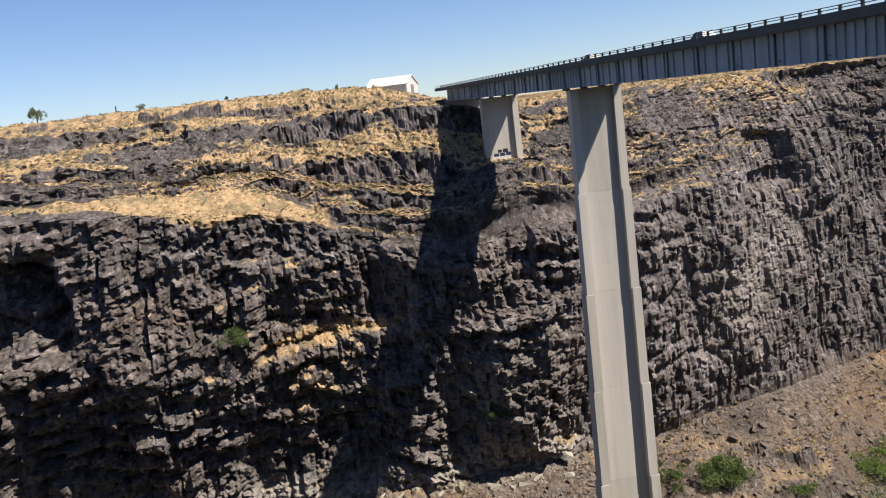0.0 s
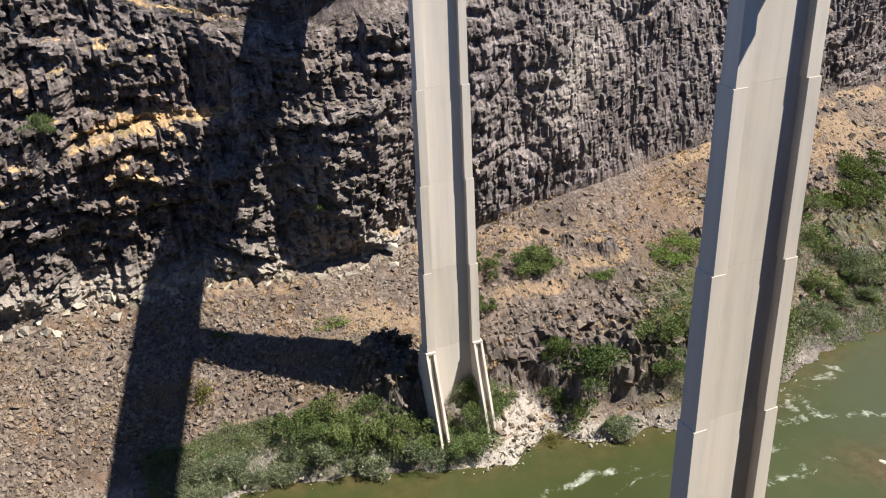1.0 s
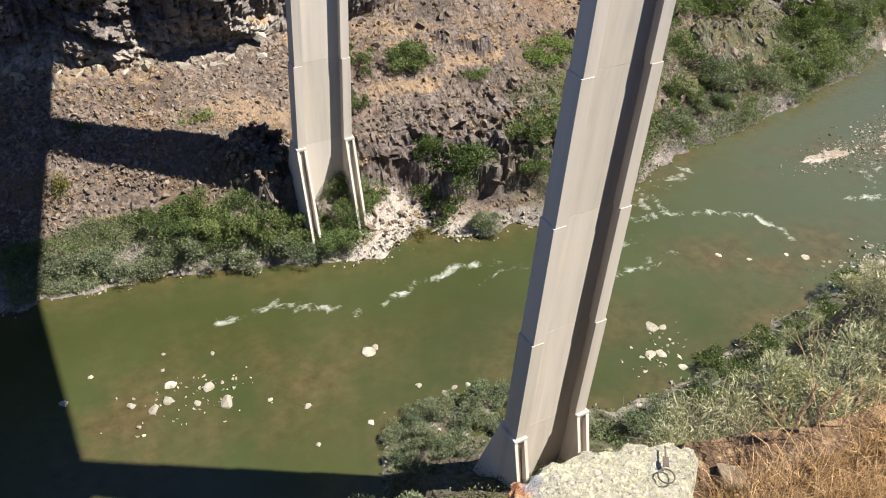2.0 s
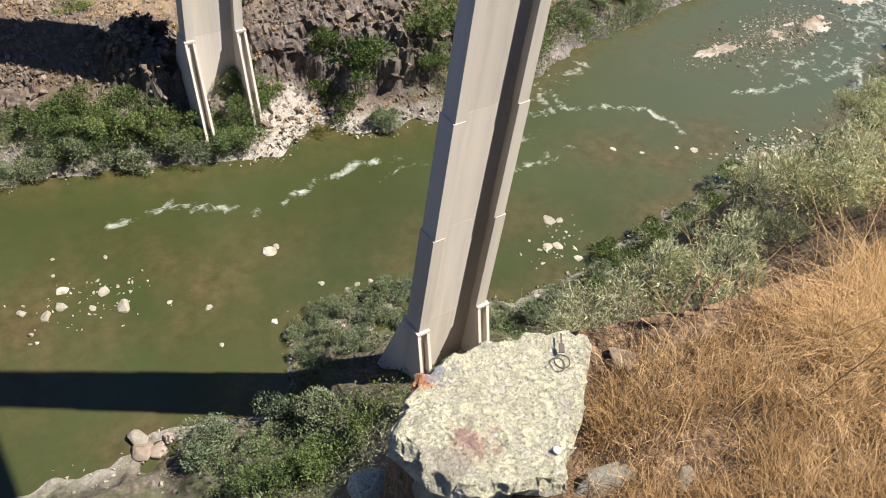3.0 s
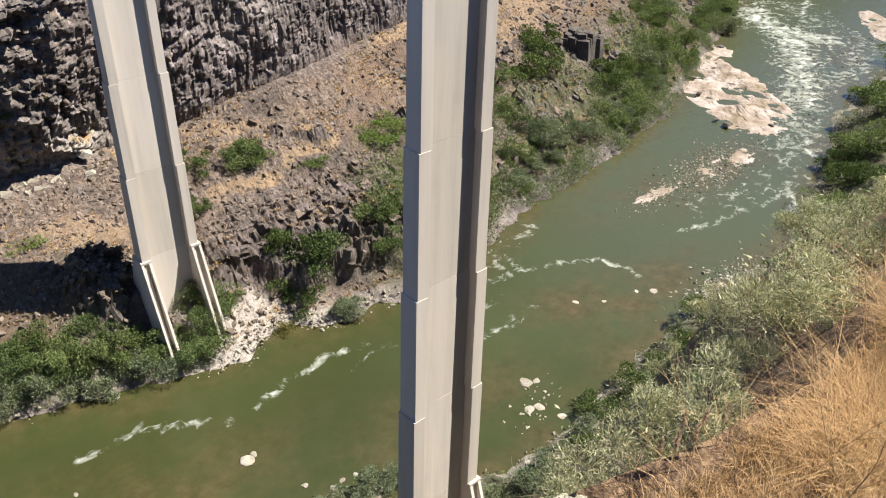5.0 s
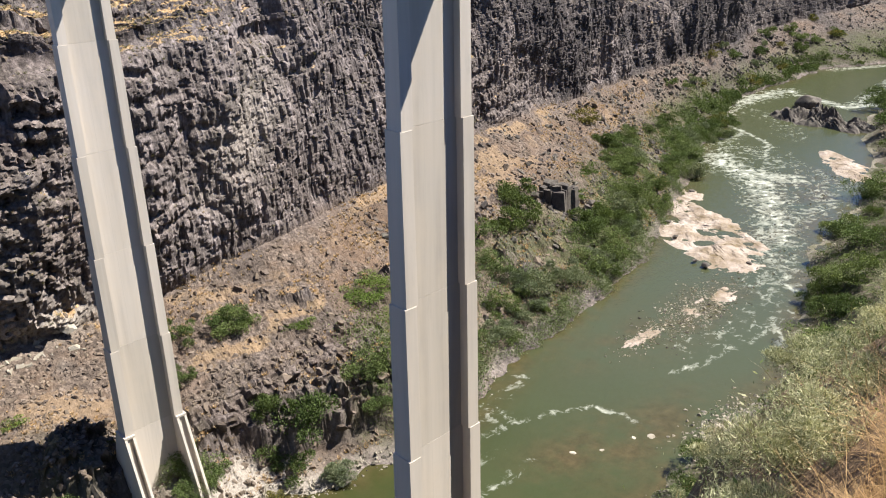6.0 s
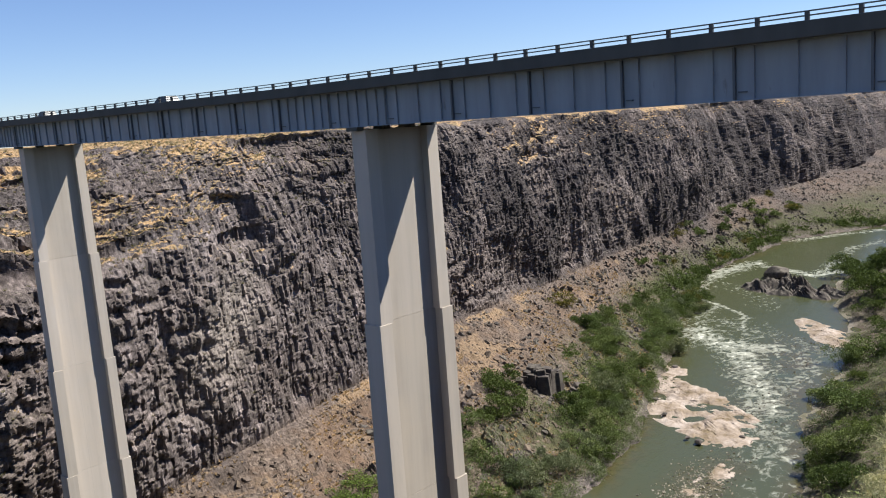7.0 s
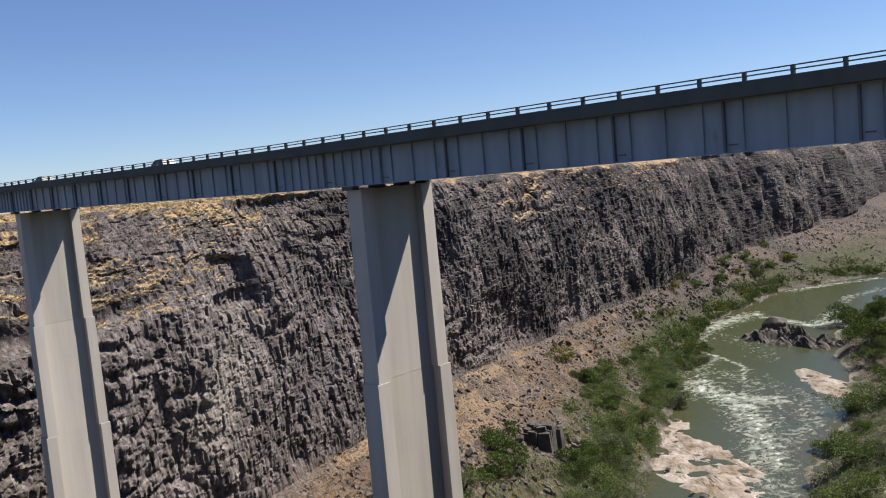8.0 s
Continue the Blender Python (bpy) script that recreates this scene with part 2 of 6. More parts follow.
# ---- mesh helpers ----
def sheet_mesh(name, grid, mat, attrs, smooth=False, flip=False):
    """A mesh of quads from an (n, m, 3) grid of points, with float attributes."""
    a, b = grid.shape[:2]
    idx = np.arange(a * b).reshape(a, b)
    q = np.stack([idx[:-1, :-1], idx[1:, :-1], idx[1:, 1:], idx[:-1, 1:]], -1).reshape(-1, 4)
    if flip:
        q = q[:, ::-1]
    me = bpy.data.meshes.new(name)
    me.vertices.add(a * b)
    me.vertices.foreach_set("co", grid.reshape(-1).astype(np.float32))
    me.loops.add(q.size)
    me.loops.foreach_set("vertex_index", q.reshape(-1).astype(np.int32))
    me.polygons.add(len(q))
    me.polygons.foreach_set("loop_start", np.arange(0, q.size, 4, dtype=np.int32))
    me.update(calc_edges=True)
    me.polygons.foreach_set("use_smooth", np.full(len(q), smooth))
    for k, v in attrs.items():
        me.attributes.new(k, "FLOAT", "POINT").data.foreach_set("value", v.reshape(-1).astype(np.float32))
    me.materials.append(mat)
    return me


def part(name, bm, material, parent=None, label=""):
    """Link a bmesh as one mesh object under a thing or a part."""
    me = bpy.data.meshes.new(name)
    bm.to_mesh(me)
    bm.free()
    me.materials.append(material)
    ob = new(name, me)
    ob.parent = parent
    return tagged(ob, label)


def again(name, ob, m, parent):
    """A piece like ob, on its mesh."""
    o = new(name, ob.data)
    o.parent, o.matrix_basis = parent, m
    return o


def block(bm, x0, x1, y0, y1, z0, z1):
    v = [bm.verts.new(p) for p in ((x0, y0, z0), (x1, y0, z0), (x1, y1, z0), (x0, y1, z0), (x0, y0, z1), (x1, y0, z1), (x1, y1, z1), (x0, y1, z1))]
    for f in ((3, 2, 1, 0), (4, 5, 6, 7), (0, 1, 5, 4), (1, 2, 6, 5), (2, 3, 7, 6), (3, 0, 4, 7)):
        bm.faces.new([v[i] for i in f])
    return v


def frustum(bm, low, high):
    """A block between two rectangles (x0, x1, y0, y1, z)."""
    v = [bm.verts.new((x, y, r[4])) for r in (low, high) for x, y in ((r[0], r[2]), (r[1], r[2]), (r[1], r[3]), (r[0], r[3]))]
    for f in ((3, 2, 1, 0), (4, 5, 6, 7), (0, 1, 5, 4), (1, 2, 6, 5), (2, 3, 7, 6), (3, 0, 4, 7)):
        bm.faces.new([v[i] for i in f])


def soften(bm, width=0.03, least=0.6):
    bmesh.ops.bevel(bm, geom=[e for e in bm.edges if len(e.link_faces) == 2 and e.calc_face_angle(0) > least], offset=width, segments=1, affect="EDGES")
    return bm


# ---- the far canyon wall ----
# a station: place along x, where inland starts from, and (inland, height) of the bed, shore, scree, foot, wall, ledge, rim and plain
FAR = [
    (-420, 0, 0, 1, [(108, -2), (120, 0), (130, 6), (142, 14), (158, 23), (156, 40), (156, 58), (158, 70), (161, 82), (177, 85), (185, 90), (205, 97), (240, 101), (600, 103), (3500, 106)]),
    (-110, 0, 0, 1, [(108, -2), (118, 0), (128, 6), (140, 14), (160, 23), (156, 40), (149, 58), (152, 70), (156, 83), (172, 86), (180, 91), (202, 98), (236, 100.5), (600, 103), (3500, 106)]),
    (-40, 0, 0, 1, [(106, -2), (117, 0), (126, 5), (138, 12), (157.5, 22), (156.5, 38), (148.5, 55), (151, 68), (155, 82.4), (170, 85.5), (178, 90), (200, 97.5), (232, 100.8), (600, 103), (3500, 106)]),
    (-8, 0, 0, 1, [(106, -2), (117, 0), (128, 5.5), (140, 13.5), (152, 21.5), (154.5, 32), (149.5, 48), (151, 63), (156.5, 78.2), (168, 83), (175, 87.5), (197, 96), (232, 101.2), (600, 103), (3500, 106)]),
    (10, 0, 0, 1, [(104, -2), (115, 0), (128, 8.5), (139, 16.5), (150, 23), (152.5, 32), (150, 44), (152, 56), (158, 71.5), (163, 77.5), (171, 83), (194, 95.5), (225, 101), (600, 103), (3500, 106)]),
    (30, 0, 0, 1, [(97, -2), (108.5, 0), (119, 8), (128, 16), (150, 22), (149, 34), (147.5, 46), (150, 55), (153, 66), (158, 74), (168, 80), (192, 95), (222, 99.5), (600, 103), (3500, 106)]),
    (60, 0, 0, 1, [(92, -2), (104.5, 0), (113, 2.2), (124, 13), (150, 23), (150, 36), (150, 48), (152, 60), (155, 70), (160, 75), (172, 82), (190, 89), (225, 93), (600, 95), (3500, 100)]),
    (90, 0, 0, 1, [(84, -2), (97, 0), (106, 5), (122, 15), (151, 27), (152, 40), (153, 52), (155, 62), (158, 72), (162, 78), (168, 86), (176, 92.5), (230, 94), (600, 95), (3500, 100)]),
    (130, 0, 0, 1, [(95, -2), (108, 0), (117, 5), (134, 15), (160, 29), (161, 42), (162, 54), (164, 64), (166, 74), (168, 82), (171, 88), (175, 93), (230, 94), (600, 95), (3500, 100)]),
    (200, 0, 0, 1, [(108, -2), (120, 0), (130, 4), (150, 14), (182, 28), (183, 40), (184, 54), (186, 64), (188, 74), (190, 82), (193, 88), (196, 92.5), (260, 94), (600, 95), (3500, 100)]),
    (330, 0, 0, 1, [(160, -2), (174, 0), (186, 4), (200, 12), (215, 23), (216, 36), (217, 50), (219, 62), (221, 72), (223, 80), (226, 86), (230, 92), (290, 94), (600, 95), (3500, 100)]),
    (420, 0, 0, 1, [(194, -2), (208, 0), (214, 4), (221, 12), (230, 22), (231, 36), (232, 50), (234, 62), (236, 72), (238, 80), (241, 86), (244, 92), (300, 94), (600, 95), (3500, 100)]),
    (540, 0, 0, 1, [(196, -2), (210, 0), (220, 5), (233, 14), (246, 23), (247, 36), (248, 50), (250, 62), (252, 72), (254, 80), (257, 86), (261, 92), (330, 94), (700, 95), (3500, 100)]),
    (780, 0, 0, 1, [(85, -2), (100, 0), (140, 10), (190, 21), (236, 30), (237, 42), (239, 54), (241, 64), (243, 73), (245, 80), (248, 86), (252, 91), (380, 93), (700, 95), (3500, 100)]),
    (900, 0, 0.35, 0.94, [(90, -2), (110, 0), (180, 10), (245, 22), (290, 34), (291, 42), (293, 52), (295, 62), (298, 72), (301, 80), (304, 86), (308, 91), (400, 93), (700, 95), (3500, 100)]),
    (930, 0, 0.9, 0.43, [(100, -2), (120, 0), (160, 10), (200, 24), (230, 36), (231, 44), (233, 54), (235, 64), (238, 72), (241, 80), (244, 86), (248, 91), (300, 93), (700, 95), (3500, 100)]),
    (930, -400, 1, 0, [(60, -2), (80, 0), (120, 10), (160, 24), (190, 36), (191, 44), (193, 54), (195, 64), (198, 72), (201, 80), (204, 86), (208, 91), (260, 93), (700, 95), (3500, 100)]),
]
ROWS_PER = [3, 18, 28, 34, 36, 42, 38, 34, 42, 44, 44, 34, 10, 6]


def spaced(stops):
    """Positions with a spacing that changes from stop to stop: (start, spacing), ..., (end, 0)."""
    out = []
    for (a, d), (b, _) in zip(stops[:-1], stops[1:]):
        out += list(np.linspace(a, b, max(2, int((b - a) / d) + 1))[:-1])
    return np.array(out + [stops[-1][0]])


def far_wall():
    st = np.arange(len(FAR), dtype=float)
    # run along the wall: the x of each station, then on round the bend
    run = np.array([s[0] for s in FAR[:15]] + [1010, 1420], float)
    u = spaced([(-420, 6), (-110, 1.4), (-70, 0.6), (-30, 0.42), (50, 0.36), (150, 0.42), (210, 0.6), (330, 1.0), (500, 2.4), (700, 5), (1000, 6), (1420, 0)])
    k = np.interp(u, run, st)
    ctrl = np.array([[p for p in s[4]] for s in FAR], float)
    ox, oy = np.interp(k, st, [s[0] for s in FAR]), np.interp(k, st, [s[1] for s in FAR])
    nx, ny = np.interp(k, st, [s[2] for s in FAR]), np.interp(k, st, [s[3] for s in FAR])
    ln = np.hypot(nx, ny)
    nx, ny = nx / ln, ny / ln
    rows = np.concatenate([np.arange(c) / c + i for i, c in enumerate(ROWS_PER)] + [[14.0]])
    inland = np.stack([np.interp(rows, np.arange(15), [np.interp(kk, st, ctrl[:, j, 0]) for j in range(15)]) for kk in k])
    U, V = np.broadcast_to(u[:, None], inland.shape), np.broadcast_to(rows[None], inland.shape)
    # three rock bands with grassy benches between them, above the main wall
    field = np.exp(-(((U + 22 + 2 * fbm(U / 9, V * 2, 0, 3, 147)) / 30) ** 2 + ((V - 8.5 + 0.3 * fbm(U / 12, V, 0, 3, 148)) / (0.3 + 0.22 * np.exp(-((U + 14) / 14) ** 2))) ** 2) ** 2)
    q = (V - 8.0) * 1.35 + 0.38 * fbm(U / 26, V * 0.8, 0, 3, 151) + 0.1 * fbm(U / 6, V, 0, 2, 152)
    fr = q - np.floor(q)
    tread = 0.8 * (np.floor(q) + 0.35 * fr + 0.65 * sstep(0.6, 0.8, fr) - q) / 1.35
    terrace = sstep(8.2, 8.7, V) * (1 - sstep(11.4, 12.0, V)) * (1 - sstep(55, 90, U)) * (1 - field) * (0.15 + 0.85 * sstep(-0.3, 0.25, fbm(U / 11, np.floor(q) * 3.1, 0, 3, 153)))
    band_rock = sstep(0.55, 0.62, fr) * (1 - sstep(0.78, 0.86, fr)) * terrace
    rise = V + tread * terrace
    height = np.stack([np.interp(rise[i], np.arange(15), [np.interp(kk, st, ctrl[:, j, 1]) for j in range(15)]) for i, kk in enumerate(k)])
    arc = np.cumsum(np.hypot(np.diff(inland, axis=1, prepend=inland[:, :1]), np.diff(height, axis=1, prepend=height[:, :1])), axis=1)
    # gullies and bays let the profile wander
    inner = sstep(1.2, 4.2, V) * (1 - sstep(12, 13, V))
    wall = sstep(3.8, 4.3, V) * (1 - sstep(7.9, 8.3, V))
    steps = sstep(8.3, 9.0, V) * (1 - sstep(11.2, 12, V))
    columns = sstep(60, 120, U)
    wall = np.maximum(wall, columns * sstep(3.8, 4.3, V) * (1 - sstep(10.6, 11.1, V)))
    steps = steps * (1 - columns)
    bay = fbm(U / 38, height / 70, 0, 3, 3) * 5.0 + fbm(U / 13, height / 34, 0, 3, 5) * 3.2
    straight = 1 - 0.7 * sstep(34, 70, U)
    wu, wv = U + fbm(U / 7, arc / 7, 0, 3, 9) * 0.8 * straight, arc + fbm(U / 9, arc / 9, 3, 3, 11) * 0.9
    c0, e0 = stacked(wu, wv, 6.5, 9.0, 19)

    def broken(w1, h1, w2, h2, w3, h3, seed, a1, a2, a3, joint=1.0):
        d1, f1 = stacked(wu, wv, w1, h1, seed)
        d2, f2 = stacked(wu + 0.5 * d1, wv, w2, h2, seed + 10)
        d3, f3 = cells(wu / w3, wv / h3, seed + 20)
        out = (d1 - 0.5) * a1 + (d2 - 0.5) * a2 + (d3 - 0.5) * a3 - joint * (0.6 * (1 - sstep(0, 0.16, f1)) + 0.4 * (1 - sstep(0, 0.16, f2)))
        return out, d1, d2, d3

    blocky, c1, c2, c3 = broken(2.7, 3.0, 1.3, 1.5, 0.9, 0.9, 21, 2.2, 1.3, 0.7)
    fluted, k1, k2, k3 = broken(1.6, 5.0, 0.85, 2.4, 0.7, 1.2, 121, 0.85, 0.7, 0.3, 0.6)
    mixed = sstep(0.3, 0.7, sstep(34, 62, U) + 0.3 * fbm(U / 14, arc / 14, 0, 2, 23))
    grit = fbm(U / 1.6, arc / 1.6, 0, 3, 27) * (0.4 - 0.26 * columns)
    blocks = (c0 - 0.5) * (2.4 - 1.7 * mixed) + blocky * (1 - mixed) + fluted * mixed + grit
    soft_blocks = (c0 - 0.5) * 1.8 + blocky * 0.7 + grit
    # ledges of uneven height that come and go along the wall: undercut, face, and a flat top
    bench = (height + fbm(U / 24, height / 24, 0, 3, 13) * 5.5 + fbm(U / 5, height / 9, 0, 3, 14) * 1.5) / (5.2 + 1.6 * columns)
    fb = bench - np.floor(bench)
    saw = sstep(0.12, 0.42, fb) - sstep(0.8, 0.99, fb) - 0.5
    strength = (0.45 + 0.55 * hashed(np.floor(bench), np.full(bench.shape, 77))) * sstep(-0.1, 0.4, fbm(U / 16, height / 13, 0, 2, 15))
    out = inner * bay * (0.35 + 0.65 * np.maximum(wall, steps)) + wall * (blocks * (1 - 0.2 * sstep(350, 600, U)) + saw * (2.5 - 1.4 * np.maximum(columns, mixed)) * strength * (1 - sstep(250, 400, U))) + steps * (soft_blocks * (0.45 + 0.65 * band_rock) * (1 - 0.7 * field) + saw * 1.8 * strength)
    rough = fbm(U / 3, arc / 3, 0, 4, 17)
    # a grassy shelf half way up, and hollows that stay in shade
    tier = sstep(-12, -6, U) * (1 - sstep(16, 21, U)) * wall
    level = height - 53.5 - 0.05 * (U - 4) + 0.8 * fbm(U / 5, height / 9, 0, 2, 161)
    on_tier = tier * np.exp(-((level - 1.0) / 1.1) ** 2)
    out = out - 3.2 * tier * sstep(-0.4, 0.6, level) * (1 - sstep(3, 16, level))
    ragged = 3.0 * fbm(U / 8, height / 8, 0, 3, 163)
    hollow = sstep(-64, -58, U + ragged) * (1 - sstep(-42, -38, U + ragged)) * sstep(58, 62, height + ragged) * (1 - sstep(74, 77, height + ragged))
    niche = sstep(96, 98, U + 0.4 * ragged) * (1 - sstep(104, 110, U + 0.4 * ragged)) * sstep(67, 70, height) * (1 - sstep(79, 81, height + ragged * 0.4))
    out = out - 8.0 * hollow * wall - 3.0 * niche * wall
    lift = (1 - wall) * inner * (rough * 0.55 + (c3 - 0.5) * 0.3) + steps * soft_blocks * 0.22 * (1 - 0.7 * field) + 2.4 * np.exp(-((U - 45) / 8) ** 4 - ((inland - 162) / 7) ** 4)
    # outcrops in the lower scree
    crop = sstep(0.1, 0.45, fbm(U / 14, arc / 11, 0, 3, 51)) * sstep(1.6, 2.1, V) * (1 - sstep(3.5, 3.9, V)) * sstep(28, 40, U) * (1 - sstep(150, 200, U))
    low_wall = sstep(48, 58, U) * (1 - sstep(92, 112, U)) * sstep(1.82, 1.94, V - 0.35 * np.exp(-((U - 57) / 7) ** 2) + 0.12 * fbm(U / 6, V, 0, 3, 53)) * (1 - sstep(2.1, 3.7, V))
    knob = sstep(0.25, 0.6, np.exp(-((U - 37) / 7.0) ** 2 - ((V - 2.35) / 0.5) ** 2) + 0.12 * fbm(U / 3, V * 4, 0, 3, 57))
    out = out + np.clip(low_wall + knob, 0, 1) * blocky * 0.7 * (1 - wall)
    rim_rock = sstep(11.55, 11.62, V + 0.06 * fbm(U / 9, V, 0, 3, 55)) * (1 - sstep(11.8, 12.6, V)) * (1 - sstep(25, 35, U))
    lift = lift + crop * (1.0 + 1.6 * c1 + 0.9 * c2) + low_wall * (3.2 + 1.6 * c1 + 1.0 * c2) + knob * (3.6 + 2.4 * c1 + 1.2 * c2) + rim_rock * (1.2 + 0.5 * c1)
    plain = sstep(12.0, 12.4, V) * (1 - sstep(13, 14, V))
    lift = lift + plain * fbm(U / 40, inland / 40, 0, 3, 61) * 0.8
    shore = 1 - sstep(0.9, 1.6, np.abs(V - 1.1) * 1.6)
    spit = 3.5 * np.exp(-((U - 50) / 7.0) ** 2) - 1.5 * np.exp(-((U - 60) / 3.5) ** 2)
    bankw = fbm(U / 7, V, 0, 3, 71) * 2.2 * shore
    inland2 = inland - out + bankw - spit * (1 - sstep(1.0, 2.2, np.abs(V - 1.2) * 2))
    X, Y, Zz = ox[:, None] + nx[:, None] * inland2, oy[:, None] + ny[:, None] * inland2, height + lift
    grid = np.stack([X, Y, Zz], -1)
    # what grows where
    du = np.gradient(grid, axis=0)
    dv = np.gradient(grid, axis=1)
    nrm = np.cross(du, dv)
    flat = np.abs(nrm[..., 2]) / (np.linalg.norm(nrm, axis=-1) + 1e-9)
    zone = 0.22 + 0.3 * fbm(U / 34, arc / 18, 0, 3, 81) + 0.25 * fbm(U / 9, arc / 5, 0, 3, 83)
    upper = sstep(7.8, 8.4, V) * (1 - 0.45 * columns)
    grass = sstep(0.4, 0.8, flat) * (zone + (0.6 * upper * terrace * (1 - band_rock) + 0.3 * upper * (1 - terrace)) * (0.5 + 0.9 * sstep(-0.2, 0.4, fbm(U / 26, V * 2.2, 0, 3, 85))) + 0.35 * sstep(11.2, 12, V) + 0.06 * sstep(1.5, 2.2, V) * (1 - sstep(3.9, 4.2, V)) * sstep(45, 60, U) * (1 - sstep(200, 300, U)) - 0.28 * sstep(230, 340, U) * (1 - sstep(4, 5, V)) + 0.18 * columns * sstep(3.0, 3.7, V) * (1 - wall) + 0.55 * wall * sstep(0.9, 1.0, fb) * strength - 0.6 * sstep(540, 640, U) * (1 - wall))
    grass = np.maximum(grass, field * (1.25 + 0.2 * rough))
    grass = np.maximum(grass, on_tier * (0.95 + 0.5 * rough))
    grass = grass * (1 - 0.6 * shore)
    low = sstep(1.0, 1.5, V) * (1 - sstep(2.4, 3.4, V))
    gravel = (1 - sstep(1.75, 2.1, V + 0.12 * fbm(U / 4, V * 3, 0, 3, 72))) * sstep(0.8, 0.95, V) * np.exp(-((U - 57) / 12) ** 4)
    green = (1 - gravel) * low * np.clip(0.35 + 0.7 * fbm(U / 15, arc / 8, 0, 3, 91) + 0.5 * sstep(110, 200, U), 0, 1) * sstep(15, 35, U)
    scree = (1 - wall) * (1 - steps) * sstep(1.3, 1.6, V) * (1 - sstep(4.0, 4.3, V)) * (1 - 0.8 * crop)
    band = np.exp(-(((height - 20.5 - 0.04 * np.abs(U)) / 5.2) ** 2)) * (1 - sstep(40, 62, U)) * sstep(3.4, 3.9, V)
    chalk = np.exp(-((U - 92) / 12) ** 2 - ((height - 52 + (U - 92) * -0.6) / 10) ** 2) * wall
    spot = 0.65 * np.exp(-((U - 31) / 12) ** 2 - ((height - 38) / 18) ** 2) * wall * 0.6
    pale = np.clip(1.6 * band + 0.55 * chalk + spot + gravel * 2.2 + shore * (0.35 - 0.25 * sstep(80, 130, U)) * sstep(0.9, 1.05, V), 0, 1)
    me = sheet_mesh("ground", grid, M_GROUND, dict(grass=grass, pale=pale, green=green, scree=scree * (1 - np.clip(low_wall + knob + 1.3 * gravel, 0, 1)), varnish=np.clip((0.5 * sstep(7.9, 8.5, V) * (1 - sstep(11.5, 12, V)) * (1 - columns) + 1.7 * sstep(85, 170, U) * sstep(3.8, 4.4, V) * sstep(-0.3, 0.5, fbm(U / 30, arc / 12, 0, 3, 96) + 0.25 * sstep(230, 300, U)) + 0.7 * sstep(300, 460, U) * sstep(1.3, 1.8, V) * (1 - sstep(3.8, 4.4, V))) * (0.85 + 0.5 * fbm(U / 30, arc / 25, 0, 3, 97)), 0, 1), columnar=np.clip(sstep(38, 75, U) * (1 - 0.55 * sstep(110, 200, U)) * sstep(3.6, 4.2, V) * (1 - 0.6 * sstep(7.5, 9.5, V)) * (0.75 + 0.5 * fbm(U / 25, arc / 20, 0, 3, 95)), 0, 1)))
    return new("ground_far_bank", me), grid, dict(U=U, V=V, flat=flat, green=green, grass=grass, scree=scree, field=field)


far_ground, FAR_GRID, FAR_INFO = far_wall()
tagged(far_ground, "dark basalt canyon wall with scree and dry grass ledges", "canyon wall", kind="structure")

# ---- the near bank ----
SHORE_X = np.array([-400, -60, 0, 7, 11, 22, 29, 33, 42, 53, 60, 66, 76, 94, 103, 128, 154, 170, 205, 235, 255, 281, 312, 344, 380, 425, 490, 700, 900, 1000], float)
SHORE_Y = np.array([66, 64, 60, 60, 62, 57, 58, 66, 68, 67, 60, 56, 56, 57, 60, 61, 60.5, 64, 76, 88, 89.5, 93, 100, 110, 126, 142, 138, 90, 20, -100], float)


def near_edge(x):
    """Where the near rim breaks off."""
    return np.interp(x, [-30, 0, 1.0, 1.6, 2.1, 2.6, 3.0, 3.6, 5, 8, 20, 60, 160, 300, 500, 900], [-3, 0.1, 0.2, 0.55, 1.32, 1.74, 1.98, 1.7, 1.4, 1.6, 1.5, -1, 4, 30, 80, 60])


